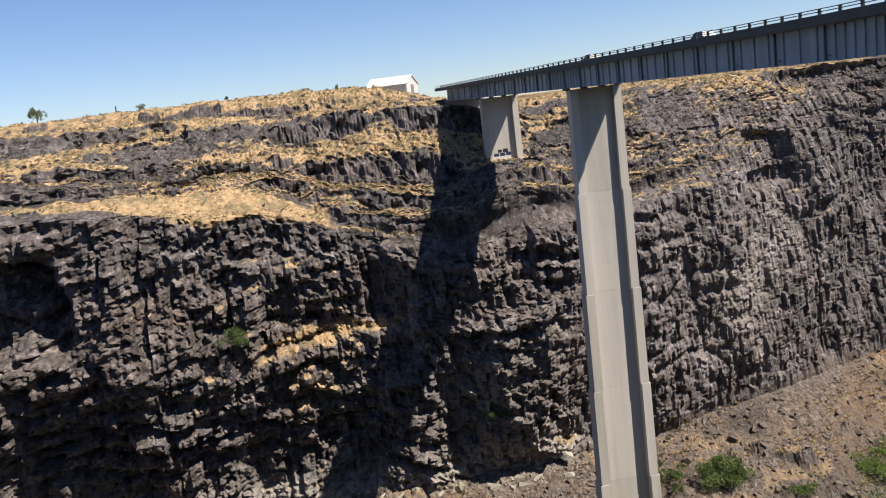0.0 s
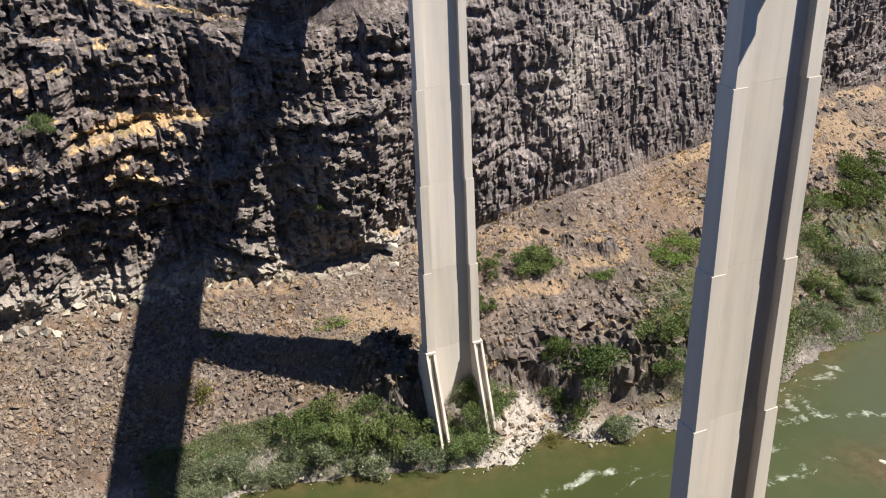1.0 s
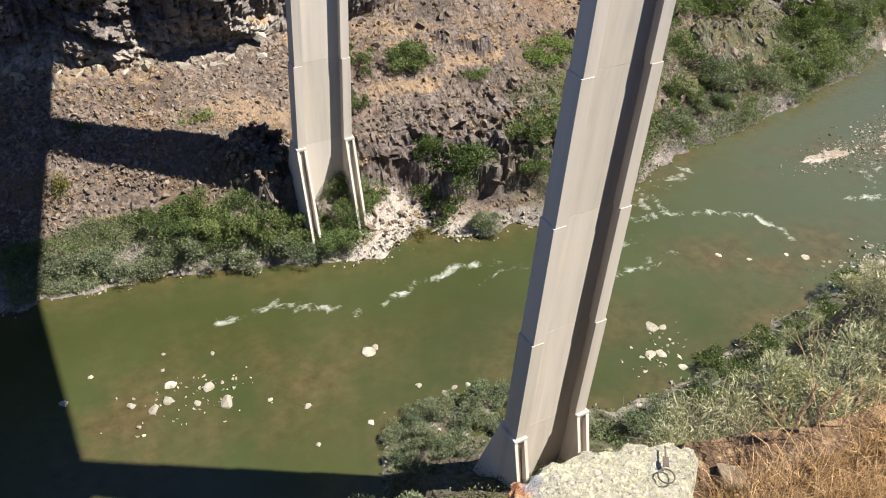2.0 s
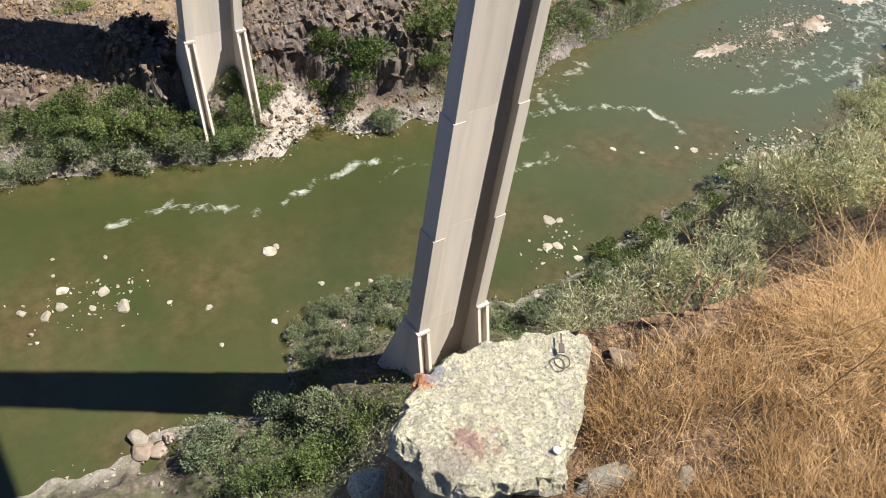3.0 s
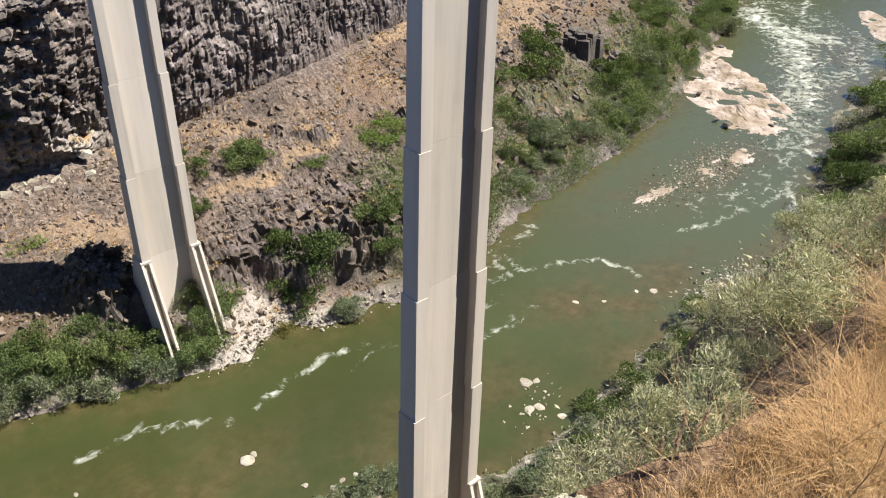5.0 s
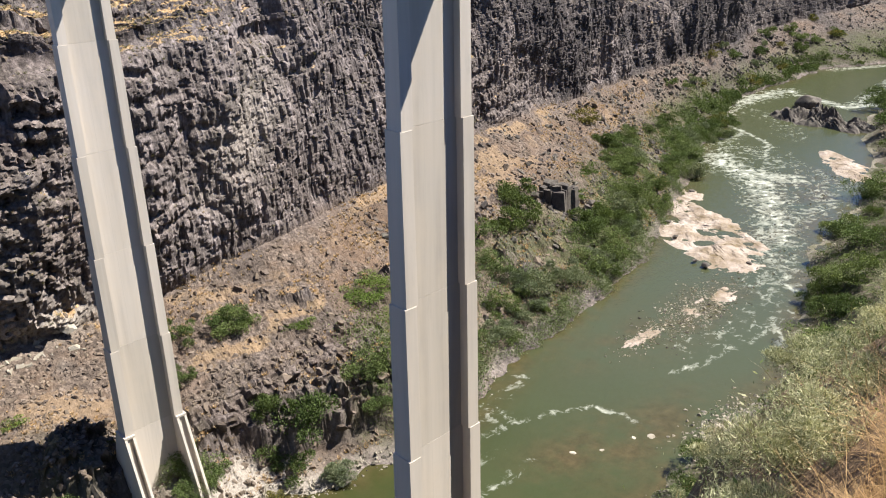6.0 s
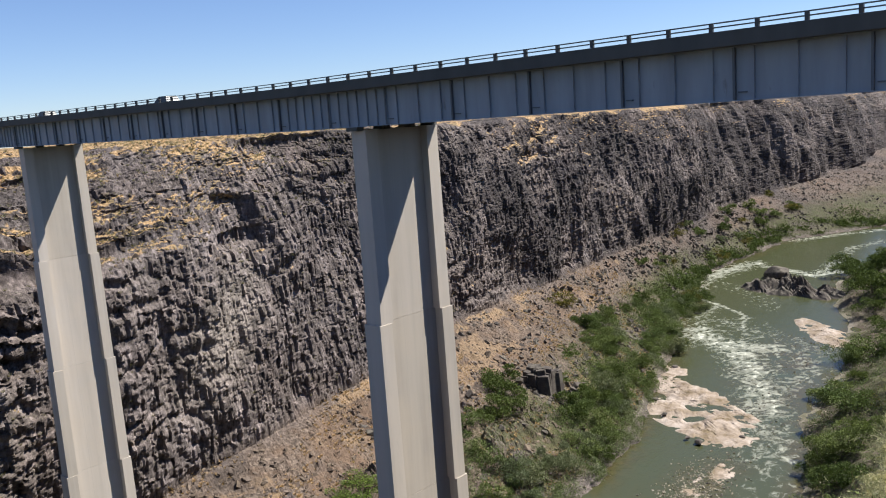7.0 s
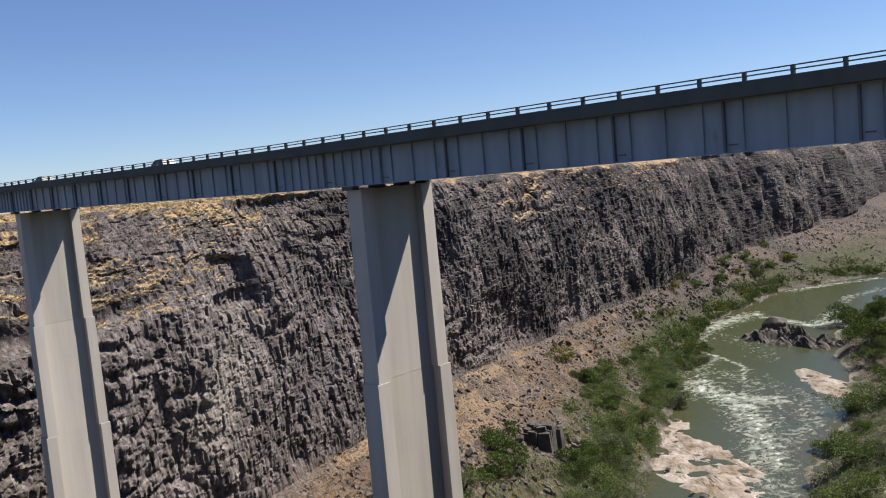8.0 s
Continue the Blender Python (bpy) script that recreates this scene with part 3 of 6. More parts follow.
def near_bank():
    u = spaced([(-400, 8), (-40, 1.2), (-4, 0.25), (0.5, 0.12), (10, 0.3), (20, 0.8), (200, 1.6), (330, 4), (1000, 0)])
    v = np.concatenate([np.linspace(-3, -2, 10)[:-1], np.linspace(-2, -1, 10)[:-1], np.linspace(-1, 0, 46)[:-1], np.linspace(0, 1, 116)[:-1], np.linspace(1, 1.2, 6)])
    U, V = np.meshgrid(u, v, indexing="ij")
    edge, shore = near_edge(U), np.interp(U, SHORE_X, SHORE_Y) + fbm(U / 5, U * 0, 0, 3, 5) * 1.5
    t = np.clip(V, 0, 1)
    # from the rim (0) down to the shore (1)
    Y = np.where(V <= -2, edge - 40 - (-2 - V) * 3000, np.where(V <= -1, edge - 4 - (-1 - V) * 36, np.where(V <= 0, edge + 4 * V, edge + (shore - edge) * np.minimum(V, 1.3))))
    drop = np.interp(t, [0, 0.05, 0.14, 0.28, 0.45, 0.68, 0.88, 1.0], [1.0, 0.945, 0.80, 0.55, 0.32, 0.12, 0.03, 0.0])
    top = 90.13 + 0.2 * sstep(3, 8, U) + 0.6 * sstep(10, 40, U) - 2.0 * sstep(100, 300, U)
    inward = np.clip(edge - Y, 0, None)
    Zz = np.where(V >= 0, top * drop, top + 0.75 * sstep(0, 3.5, inward) + 0.02 * np.clip(inward - 3, 0, 100))
    Zz = np.where(V > 1, -2.2 * sstep(1, 1.2, V), Zz)
    slope = sstep(0.01, 0.1, V) * (1 - sstep(0.93, 1.0, V))
    Zz = Zz + slope * (fbm(U / 11, Y / 11, 0, 4, 31) * 3.0 + fbm(U / 2.5, Y / 2.5, 0, 3, 33) * 0.6) + (V < 0.02) * fbm(U / 0.8, Y / 0.8, 0, 3, 35) * 0.06
    Zz = Zz - 16 * np.exp(-(((U - 1.6) / 2.0) ** 4)) * sstep(0.008, 0.05, V) * (1 - sstep(0.15, 0.6, V))
    Zz = Zz - 0.16 * np.exp(-((((U - 2.6) / 0.62) ** 2 + ((Y - 1.62) / 0.5) ** 2) ** 2)) * (V < 0.02)
    Y = Y - slope * sstep(0.0, 0.4, 0.4 - t) * fbm(U / 8, Zz / 14, 0, 4, 37) * 2.5
    grid = np.stack([U, Y, Zz], -1)
    dry = 1 - sstep(0.03, 0.2, V)
    grass = np.clip(dry * 0.5 + 0.33 - 0.25 * sstep(0.03, 0.15, V) + 0.3 * fbm(U / 9, Y / 9, 0, 3, 39), 0, 1)
    green = sstep(0.04, 0.2, V) * np.clip(0.75 + 0.6 * fbm(U / 10, Y / 10, 0, 3, 41), 0, 1)
    pale = sstep(0.93, 0.99, V) * 0.8
    me = sheet_mesh("ground", grid, M_GROUND, dict(grass=grass, pale=pale, green=green, scree=0.5 * slope, litter=dry), flip=True)
    return new("ground_near_bank", me), grid


near_ground, NEAR_GRID = near_bank()
tagged(near_ground, "steep near canyon rim with dry grass and brush", "slope", kind="structure")


# ---- the river ----
def river():
    u = spaced([(-420, 8), (-40, 1.3), (130, 1.4), (330, 2.2), (520, 6), (1300, 0)])
    v = spaced([(-300, 30), (40, 1.2), (150, 1.9), (260, 6), (300, 0)])
    U, V = np.meshgrid(u, v, indexing="ij")
    foam = np.zeros(U.shape)

    def streak(pts, width, amount):
        nonlocal foam
        best = np.full(U.shape, 1e9)
        for (x0, y0), (x1, y1) in zip(pts[:-1], pts[1:]):
            dx, dy = x1 - x0, y1 - y0
            s = np.clip(((U - x0) * dx + (V - y0) * dy) / (dx * dx + dy * dy), 0, 1)
            best = np.minimum(best, np.hypot(U - x0 - s * dx, V - y0 - s * dy))
        foam = np.maximum(foam, amount * np.exp(-(best / width) ** 2))

    # the rapids up the river and the thin foam lines below them
    streak([(368, 192), (400, 203), (434, 202), (458, 197)], 9, 0.72)
    streak([(452, 188), (446, 172), (436, 156), (452, 150)], 4, 0.8)
    streak([(436, 155), (480, 160), (525, 165), (560, 156)], 5, 0.5)
    streak([(540, 205), (570, 190), (600, 170)], 5, 0.6)
    streak([(373, 193), (361, 177), (351, 161), (344, 153), (322, 143)], 1.6, 0.75)
    streak([(312, 158), (304, 152), (296, 138), (300, 124)], 10, 0.7)
    streak([(300, 136), (286, 127), (272, 118)], 10, 0.66)
    streak([(286, 126), (258, 110), (234, 98)], 9, 0.62)
    streak([(234, 98), (218, 90), (202, 85)], 8, 0.46)
    streak([(330, 150), (312, 132), (306, 112)], 14, 0.34)
    streak([(262, 104), (280, 100), (292, 108)], 7, 0.45)
    streak([(350, 172), (330, 168), (316, 160)], 8, 0.42)
    streak([(400, 190), (385, 165), (360, 150)], 10, 0.26)
    streak([(207, 82), (205, 76), (204, 70)], 1.6, 0.85)
    streak([(146, 80), (154, 76.5), (166, 76), (174, 74), (192, 73)], 1.0, 0.5)
    streak([(186, 76), (178, 70), (170, 68)], 1.2, 0.6)
    streak([(160, 84), (176, 79), (198, 80)], 8, 0.24)
    streak([(100, 92.7), (105, 92.6), (111, 90.7), (119, 87), (123.6, 83.3), (124.6, 78), (124.3, 74.7)], 0.85, 0.6)
    streak([(105, 95), (107, 99.8), (109.5, 99), (108, 94)], 1.6, 0.42)
    streak([(100, 96), (112, 100), (122, 103)], 4, 0.24)
    streak([(87, 81.5), (93, 81), (96, 80.8), (100, 81.2)], 1.8, 0.34)
    streak([(84, 86), (92, 88), (98, 87)], 2.2, 0.26)
    streak([(20, 99.7), (24, 99), (28, 99.6), (30.6, 100), (33.6, 96.4), (38.5, 94.6), (41.4, 91.8)], 0.8, 0.5)
    streak([(30.6, 99.4), (33.6, 96.4), (38.5, 94.4)], 1.0, 0.54)
    streak([(45.6, 92.2), (49.7, 92.8), (53.8, 95.2), (57, 94), (61.8, 95.4), (70, 93)], 0.8, 0.5)
    streak([(64, 90), (70, 91), (76, 90)], 1.2, 0.34)
    streak([(-34, 110), (-22, 104), (-18, 112)], 3, 0.42)
    streak([(-26, 96), (-20, 94), (-16, 97)], 3, 0.55)
    far_side = np.interp(U, [-420, -110, 10, 30, 60, 90, 130, 200, 330, 420, 540, 780], [119, 118, 115, 108, 104, 97, 108, 120, 174, 208, 210, 100])
    near_side = np.interp(U, SHORE_X, SHORE_Y)
    near_gap = np.minimum(np.abs(far_side - V), np.abs(V - near_side))
    shallow = np.clip(1 - near_gap / 9, 0, 1) * 0.9
    for x, y, rx, ry, a in ((5, 84, 20, 14, 1), (20, 82, 26, 12, 0.9), (108, 77, 16, 7, 1), (120, 70, 24, 9, 0.9), (175, 92, 26, 9, 0.9), (150, 96, 18, 6, 0.8), (250, 100, 40, 14, 0.8), (60, 70, 30, 9, 0.8), (290, 112, 40, 16, 0.8)):
        shallow = np.maximum(shallow, a * np.exp(-((U - x) / rx) ** 2 - ((V - y) / ry) ** 2))
    upstream = sstep(80, 150, U)
    z = 0.03 * fbm(U / 3, V / 2, 0, 2, 7) + 0.35 * np.clip(foam - 0.4, 0, 1) * fbm(U / 2.5, V / 2.5, 0, 3, 9)
    me = sheet_mesh("river", np.stack([U, V, z], -1), M_WATER, dict(foam=foam, shallow=shallow, upstream=upstream), smooth=True)
    return tagged(new("water_river", me), "olive green river with foam streaks and white rapids", "river", kind="structure")


river()

# ---- the bridge ----
DECK_X0, DECK_X1, BRIDGE_Y0, BRIDGE_Y1 = 39.8, 50.3, -4.0, 199.0
GIRDER_Z0, GIRDER_Z1, FASCIA_TOP, RAIL_TOP = 93.84, 96.54, 97.26, 97.70
STEP = 15.1
BREAK_Y = 55.0


def grade(y):
    """The deck is level at the near side and climbs a little towards the far bank."""
    return 0.008 * max(0.0, y - BREAK_Y)


def run(bm, x0, x1, z0, z1, y0=BRIDGE_Y0, y1=BRIDGE_Y1):
    """A beam along the bridge that follows its grade."""
    ring = None
    for y in (y0, BREAK_Y, y1):
        g = grade(y)
        now = [bm.verts.new((x, y, z + g)) for x, z in ((x0, z0), (x1, z0), (x1, z1), (x0, z1))]
        if ring:
            for i in range(4):
                bm.faces.new((ring[i], ring[(i + 1) % 4], now[(i + 1) % 4], now[i]))
        else:
            bm.faces.new(now[::-1])
        ring = now
    bm.faces.new(ring)
    bmesh.ops.recalc_face_normals(bm, faces=bm.faces)
    return bm


def pier(y, top, foot, segments):
    """A tall H-shaped pier: a web between two flanges that step out downwards. y is its front face at the top."""
    centre, mid = 45.45, y + 0.8
    z1, root = top, None
    for s in range(segments):
        last = s == segments - 1
        z0 = top - STEP * (s + 1) if not last else foot
        half, deep, thick = 3.86 + 0.25 * s, 0.8 + 0.115 * s, 1.2 + 0.06 * s
        lean = 0.06
        web = bmesh.new()
        rect = (centre - half + 0.5, centre + half - 0.5, mid - 0.1 - 0.004 * s, mid + 0.1 + 0.004 * s)
        frustum(web, (*rect, z0 + 0.02), (*rect, z1))
        ob = part("web" if root else "pier", soften(web, 0.02), M_CONC, root)
        root = root or ob
        for sign in (-1, 1):
            bm = bmesh.new()
            xo, xi = centre + sign * half, centre + sign * (half - thick)
            xa, xb = min(xo, xi), max(xo, xi)
            low = (xa - (lean if sign < 0 else 0), xb + (lean if sign > 0 else 0), mid - deep - lean, mid + deep + lean, z0)
            frustum(bm, low, (xa, xb, mid - deep, mid + deep, z1))
            part("flange", soften(bm, 0.05), M_CONC, root)
        z1 = z0
    return root, mid, centre


def fins(ob, mid, centre, z1, z0, half, deep, spread):
    """Two thin sloping fins in front of and behind each flange, with a cap over them and a closed back between."""
    for sign in (-1, 1):
        for side in (-1, 1):
            for inner in (0, 1):
                xo = centre + sign * (half + 0.15 - inner * 1.29)
                xa, xb = (xo, xo + 0.4) if sign < 0 else (xo - 0.4, xo)
                bm = bmesh.new()
                ys = sorted((mid, mid + side * (deep + 0.25)))
                yl = sorted((mid, mid + side * (deep + spread)))
                frustum(bm, (xa, xb, yl[0], yl[1], z0), (xa, xb, ys[0], ys[1], z1))
                part("fin", soften(bm, 0.03), M_CONC, ob)
            bm = bmesh.new()
            xa, xb = sorted((centre + sign * (half - 1.56), centre + sign * (half + 0.17)))
            ys = sorted((mid, mid + side * (deep + 0.27)))
            block(bm, xa, xb, ys[0], ys[1], z1 - 0.02, z1 + 0.35)
            part("fin_cap", soften(bm, 0.03), M_CONC, ob)
            bm = bmesh.new()
            xa, xb = sorted((centre + sign * (half - 0.95), centre + sign * (half - 0.2)))
            ys = sorted((mid, mid + side * (deep - 0.2)))
            yl = sorted((mid, mid + side * (deep + spread - 1.6)))
            frustum(bm, (xa, xb, yl[0], yl[1], z0), (xa, xb, ys[0], ys[1], z1 - 0.4))
            part("fin_back", bm, M_CONC, ob)


bridge = tagged(new("bridge"), "long steel girder road bridge on tall concrete piers", "bridge")
PIER_Y = (168.0, 114.8, 47.4)
for y, foot, segs in ((PIER_Y[0], 78.5, 1), (PIER_Y[1], 2.0, 6), (PIER_Y[2], -1.0, 6)):
    top = 93.6 + grade(y)
    ob, mid, centre = pier(y, top, foot, segs)
    ob.parent = bridge
    if segs > 1:
        fins(ob, mid, centre, top - STEP * 5 - 0.1, foot, 3.86 + 0.25 * 5, 0.8 + 0.115 * 5, 6.0)
    # bearing plinths under the girders
    for gx in (41.3, 44.0, 46.7, 49.2):
        bm = bmesh.new()
        block(bm, gx - 0.35, gx + 0.35, mid - 0.6, mid + 0.6, top - 0.05, GIRDER_Z0 + grade(y))
        part("bearing", bm, M_DECK, ob)

for gx in (41.2, 43.9, 46.6, 49.1):
    girder = part("girder", run(bmesh.new(), gx - 0.02, gx + 0.02, GIRDER_Z0 + 0.05, GIRDER_Z1), M_STEEL, bridge)
    for half, z in ((0.25, GIRDER_Z0), (0.22, GIRDER_Z1 - 0.052)):
        part("plate", run(bmesh.new(), gx - half, gx + half, z, z + 0.05), M_STEEL, girder)
    if gx < 42:
        bm = bmesh.new()
        block(bm, gx - 0.17, gx - 0.021, -0.012, 0.012, GIRDER_Z0 + 0.06, GIRDER_Z1 - 0.06)
        stiff = part("stiffener", bm, M_STEEL, girder)
        stiff.matrix_basis = pose(0, 4.7, 0)
        bm = bmesh.new()
        block(bm, gx - 0.22, gx - 0.021, -0.06, 0.06, GIRDER_Z0 + 0.06, GIRDER_Z1 - 0.06)
        splice = part("splice", bm, M_STIFF, girder)
        splice.matrix_basis = pose(0, 5.65, 0)
        bm = bmesh.new()
        block(bm, gx - 0.16, gx - 0.021, -0.62, -0.2, GIRDER_Z0 + 0.4, GIRDER_Z0 + 0.47)
        bracket = part("bracket", bm, M_STIFF, girder)
        bracket.matrix_basis = pose(0, 5.65, 0)
        y = 4.7
        while y < BRIDGE_Y1 - 3:
            y += 2.14 if min(abs(y - c - 0.8) for c in PIER_Y) > 7 else 1.07
            again("stiffener", stiff, pose(0, y, grade(y)), girder)
        for j in range(1, 30):
            y = 5.65 + 6.45 * j
            again("splice", splice, pose(0, y, grade(y)), girder)
            again("bracket", bracket, pose(0, y, grade(y)), girder)

part("deck_slab", run(bmesh.new(), DECK_X0 + 0.25, DECK_X1 - 0.25, GIRDER_Z1, GIRDER_Z1 + 0.3, y1=BRIDGE_Y1 + 8), M_DECK, bridge, "grey concrete road deck")
for x0, x1 in ((DECK_X0, DECK_X0 + 0.35), (DECK_X1 - 0.35, DECK_X1)):
    part("parapet", soften(run(bmesh.new(), x0, x1, GIRDER_Z1 - 0.04, FASCIA_TOP, y1=BRIDGE_Y1 + 8), 0.03), M_DECK, bridge, "weathered concrete parapet")
    rails = None
    for z in (RAIL_TOP - 0.03, FASCIA_TOP + 0.21):
        ob = part("railing" if rails is None else "rail", run(bmesh.new(), x0 + 0.08, x0 + 0.2, z - 0.03, z + 0.03, y1=BRIDGE_Y1 + 8), M_RAIL, rails or bridge, "dark metal railing")
        rails = rails or ob
    bm = bmesh.new()
    block(bm, x0 + 0.04, x0 + 0.24, -0.09, 0.09, FASCIA_TOP, RAIL_TOP - 0.065)
    post = part("post", soften(bm, 0.015), M_RAIL, rails)
    post.matrix_basis = pose(0, -1.61, 0)
    for j in range(1, 88):
        y = -1.61 + 2.31 * j
        again("post", post, pose(0, y, grade(y)), rails)
for y0, y1, z0 in ((BRIDGE_Y1 - 1.5, BRIDGE_Y1 + 9, 84), (BRIDGE_Y0 - 8, BRIDGE_Y0 + 1.0, 80)):
    bm = bmesh.new()
    block(bm, DECK_X0 + 0.5, DECK_X1 - 0.5, y0, y1, z0, GIRDER_Z1 - 0.05 if y0 < 0 else GIRDER_Z1 - 1.4)
    part("abutment", bm, M_CONC, bridge)

# ---- materials of the loose things ----
def leaf_mat(name, dark, light):
    n = Nodes(name)
    rnd = n.add("ObjectInfo").outputs["Random"]
    isl = n.add("NewGeometry").outputs["Random Per Island"]
    col = n.ramp(isl, (0.0, dark), (1.0, light))
    col = n.mix(0.45, col, n.mix(1.0, col, n.ramp(rnd, (0.0, (0.6, 0.7, 0.6)), (1.0, (1.5, 1.35, 1.2))), "MULTIPLY"))
    col = n.mix(n.ramp(n.noise(2.0, 3), (0.45, 0.0), (0.7, 0.35)), col, light)
    mat = n.done(col, 0.8, Specular_IOR_Level=0.1)
    through_light = n.add("BsdfTranslucent", {"Color": n.mix(1.0, col, (0.95, 1.0, 0.6), "MULTIPLY")})
    both = n.add("MixShader", {0: 0.22, 1: n.p.outputs[0], 2: through_light.outputs[0]})
    n.t.links.new(both.outputs[0], n.t.nodes["Material Output"].inputs["Surface"])
    return mat


def stone_mat(name, dark, light, spots=(0.4, 0.38, 0.3)):
    n = Nodes(name)
    isl = n.add("NewGeometry").outputs["Random Per Island"]
    col = n.ramp(isl, (0.0, dark), (0.75, tuple((a + b) / 2 for a, b in zip(dark, light))), (1.0, light))
    col = n.mix(n.ramp(n.noise(1.5, 6, 0.7), (0.4, 0.0), (0.75, 0.55)), col, light)
    col = n.mix(n.ramp(n.noise(0.16, 8, 0.72), (0.45, 0.0), (0.58, 0.85)), col, n.mix(0.65, col, spots))
    col = n.mix(n.ramp(n.noise(0.5, 8, 0.75), (0.5, 0.0), (0.62, 0.7)), col, dark)
    col = n.mix(n.ramp(n.noise(4.0, 5, 0.7), (0.6, 0.0), (0.7, 0.4)), col, spots)
    return n.done(col, 0.9, n.bump(n.noise(3.0, 6, 0.7), 0.5, 0.15), Specular_IOR_Level=0.2)


def plain(name, color, rough=0.6, vary=0.12, scale=3.0, **more):
    n = Nodes(name)
    col = n.ramp(n.noise(scale, 5), (0.3, tuple(c * (1 - vary) for c in color)), (0.7, tuple(min(1, c * (1 + vary)) for c in color)))
    return n.done(col, rough, **more)


M_LEAF = dict(
    d=leaf_mat("dark_green_leaves", (0.038, 0.058, 0.019), (0.135, 0.178, 0.06)),
    g=leaf_mat("green_leaves", (0.058, 0.084, 0.03), (0.195, 0.245, 0.095)),
    s=leaf_mat("grey_green_leaves", (0.075, 0.095, 0.055), (0.25, 0.28, 0.175)),
    o=leaf_mat("olive_leaves", (0.08, 0.075, 0.02), (0.22, 0.2, 0.06)),
    l=leaf_mat("low_green_leaves", (0.06, 0.095, 0.02), (0.15, 0.21, 0.05)),
    p=leaf_mat("pale_sage_leaves", (0.1, 0.11, 0.05), (0.64, 0.62, 0.4)),
    t=leaf_mat("dry_straw_twigs", (0.16, 0.12, 0.075), (0.42, 0.35, 0.25)),
)
M_BARK = plain("grey_brown_bark", (0.10, 0.08, 0.06), 0.9)
M_SCREE = stone_mat("basalt_scree", (0.05, 0.038, 0.031), (0.235, 0.184, 0.15), (0.24, 0.185, 0.13))
M_PALE = stone_mat("pale_river_stone", (0.2, 0.175, 0.14), (0.5, 0.45, 0.37), (0.3, 0.26, 0.17))
M_PINK = stone_mat("pinkish_shelf_stone", (0.22, 0.165, 0.125), (0.47, 0.38, 0.31), (0.2, 0.15, 0.07))
M_DARKROCK = stone_mat("dark_basalt_boulder", (0.05, 0.043, 0.04), (0.16, 0.135, 0.12), (0.22, 0.2, 0.16))


# ---- scattering ----
FAR_PTS, NEAR_PTS = FAR_GRID.reshape(-1, 3), NEAR_GRID.reshape(-1, 3)


def ground_at(x, y, pts):
    return pts[np.argmin((pts[:, 0] - x) ** 2 + (pts[:, 1] - y) ** 2), 2]


def rock_shape(seed, size=14):
    """An angular stone: the hull of a few random points."""
    rng = np.random.default_rng(seed)
    p = rng.normal(size=(size, 3))
    p /= np.linalg.norm(p, axis=1)[:, None]
    p *= rng.uniform(0.75, 1.1, (size, 1)) * np.array([1.0, 0.8, 0.62])
    bm = bmesh.new()
    for q in p:
        bm.verts.new(q)
    res = bmesh.ops.convex_hull(bm, input=bm.verts)
    bmesh.ops.delete(bm, geom=[g for g in res["geom_interior"] if isinstance(g, bmesh.types.BMVert)], context="VERTS")
    return bm


def turns(rng, n, tilt=True):
    """n random rotation matrices."""
    q = rng.normal(size=(n, 4)) if tilt else np.stack([rng.normal(size=n), np.zeros(n), np.zeros(n), rng.normal(size=n)], 1)
    w, x, y, z = (q / np.linalg.norm(q, axis=1)[:, None]).T
    return np.stack([1 - 2 * (y * y + z * z), 2 * (x * y - w * z), 2 * (x * z + w * y), 2 * (x * y + w * z), 1 - 2 * (x * x + z * z), 2 * (y * z - w * x), 2 * (x * z - w * y), 2 * (y * z + w * x), 1 - 2 * (x * x + y * y)], 1).reshape(n, 3, 3)


def joined(name, places, sizes, shapes, mat, rng, tilt=True, sink=0.25):
    """Many copies of a few small shapes in one mesh."""
    vs, fs, base = [], [], 0
    which = rng.integers(0, len(shapes), len(places))
    for k, (v, f) in enumerate(shapes):
        sel = which == k
        m = sel.sum()
        if not m:
            continue
        r = turns(rng, m, tilt)
        p = np.einsum("nij,vj->nvi", r, v) * sizes[sel][:, None, None] + places[sel][:, None, :] - np.array([0, 0, sink]) * sizes[sel][:, None, None]
        vs.append(p.reshape(-1, 3))
        fs.append((f[None] + (np.arange(m) * len(v))[:, None, None]).reshape(-1, 3) + base)
        base += m * len(v)
    v, f = np.concatenate(vs), np.concatenate(fs)
    me = bpy.data.meshes.new(name)
    me.vertices.add(len(v))
    me.vertices.foreach_set("co", v.reshape(-1).astype(np.float32))
    me.loops.add(f.size)
    me.loops.foreach_set("vertex_index", f.reshape(-1).astype(np.int32))
    me.polygons.add(len(f))
    me.polygons.foreach_set("loop_start", np.arange(0, f.size, 3, dtype=np.int32))
    me.update(calc_edges=True)
    me.polygons.foreach_set("use_smooth", np.zeros(len(f), bool))
    me.materials.append(mat)
    return new(name, me)


def shape_arrays(bm):
    bmesh.ops.triangulate(bm, faces=bm.faces)
    bm.verts.index_update()
    out = np.array([v.co[:] for v in bm.verts]), np.array([[v.index for v in f.verts] for f in bm.faces])
    bm.free()
    return out


def pick(rng, weight, count):
    w = weight.reshape(-1).clip(0)
    return rng.choice(len(w), count, p=w / w.sum())


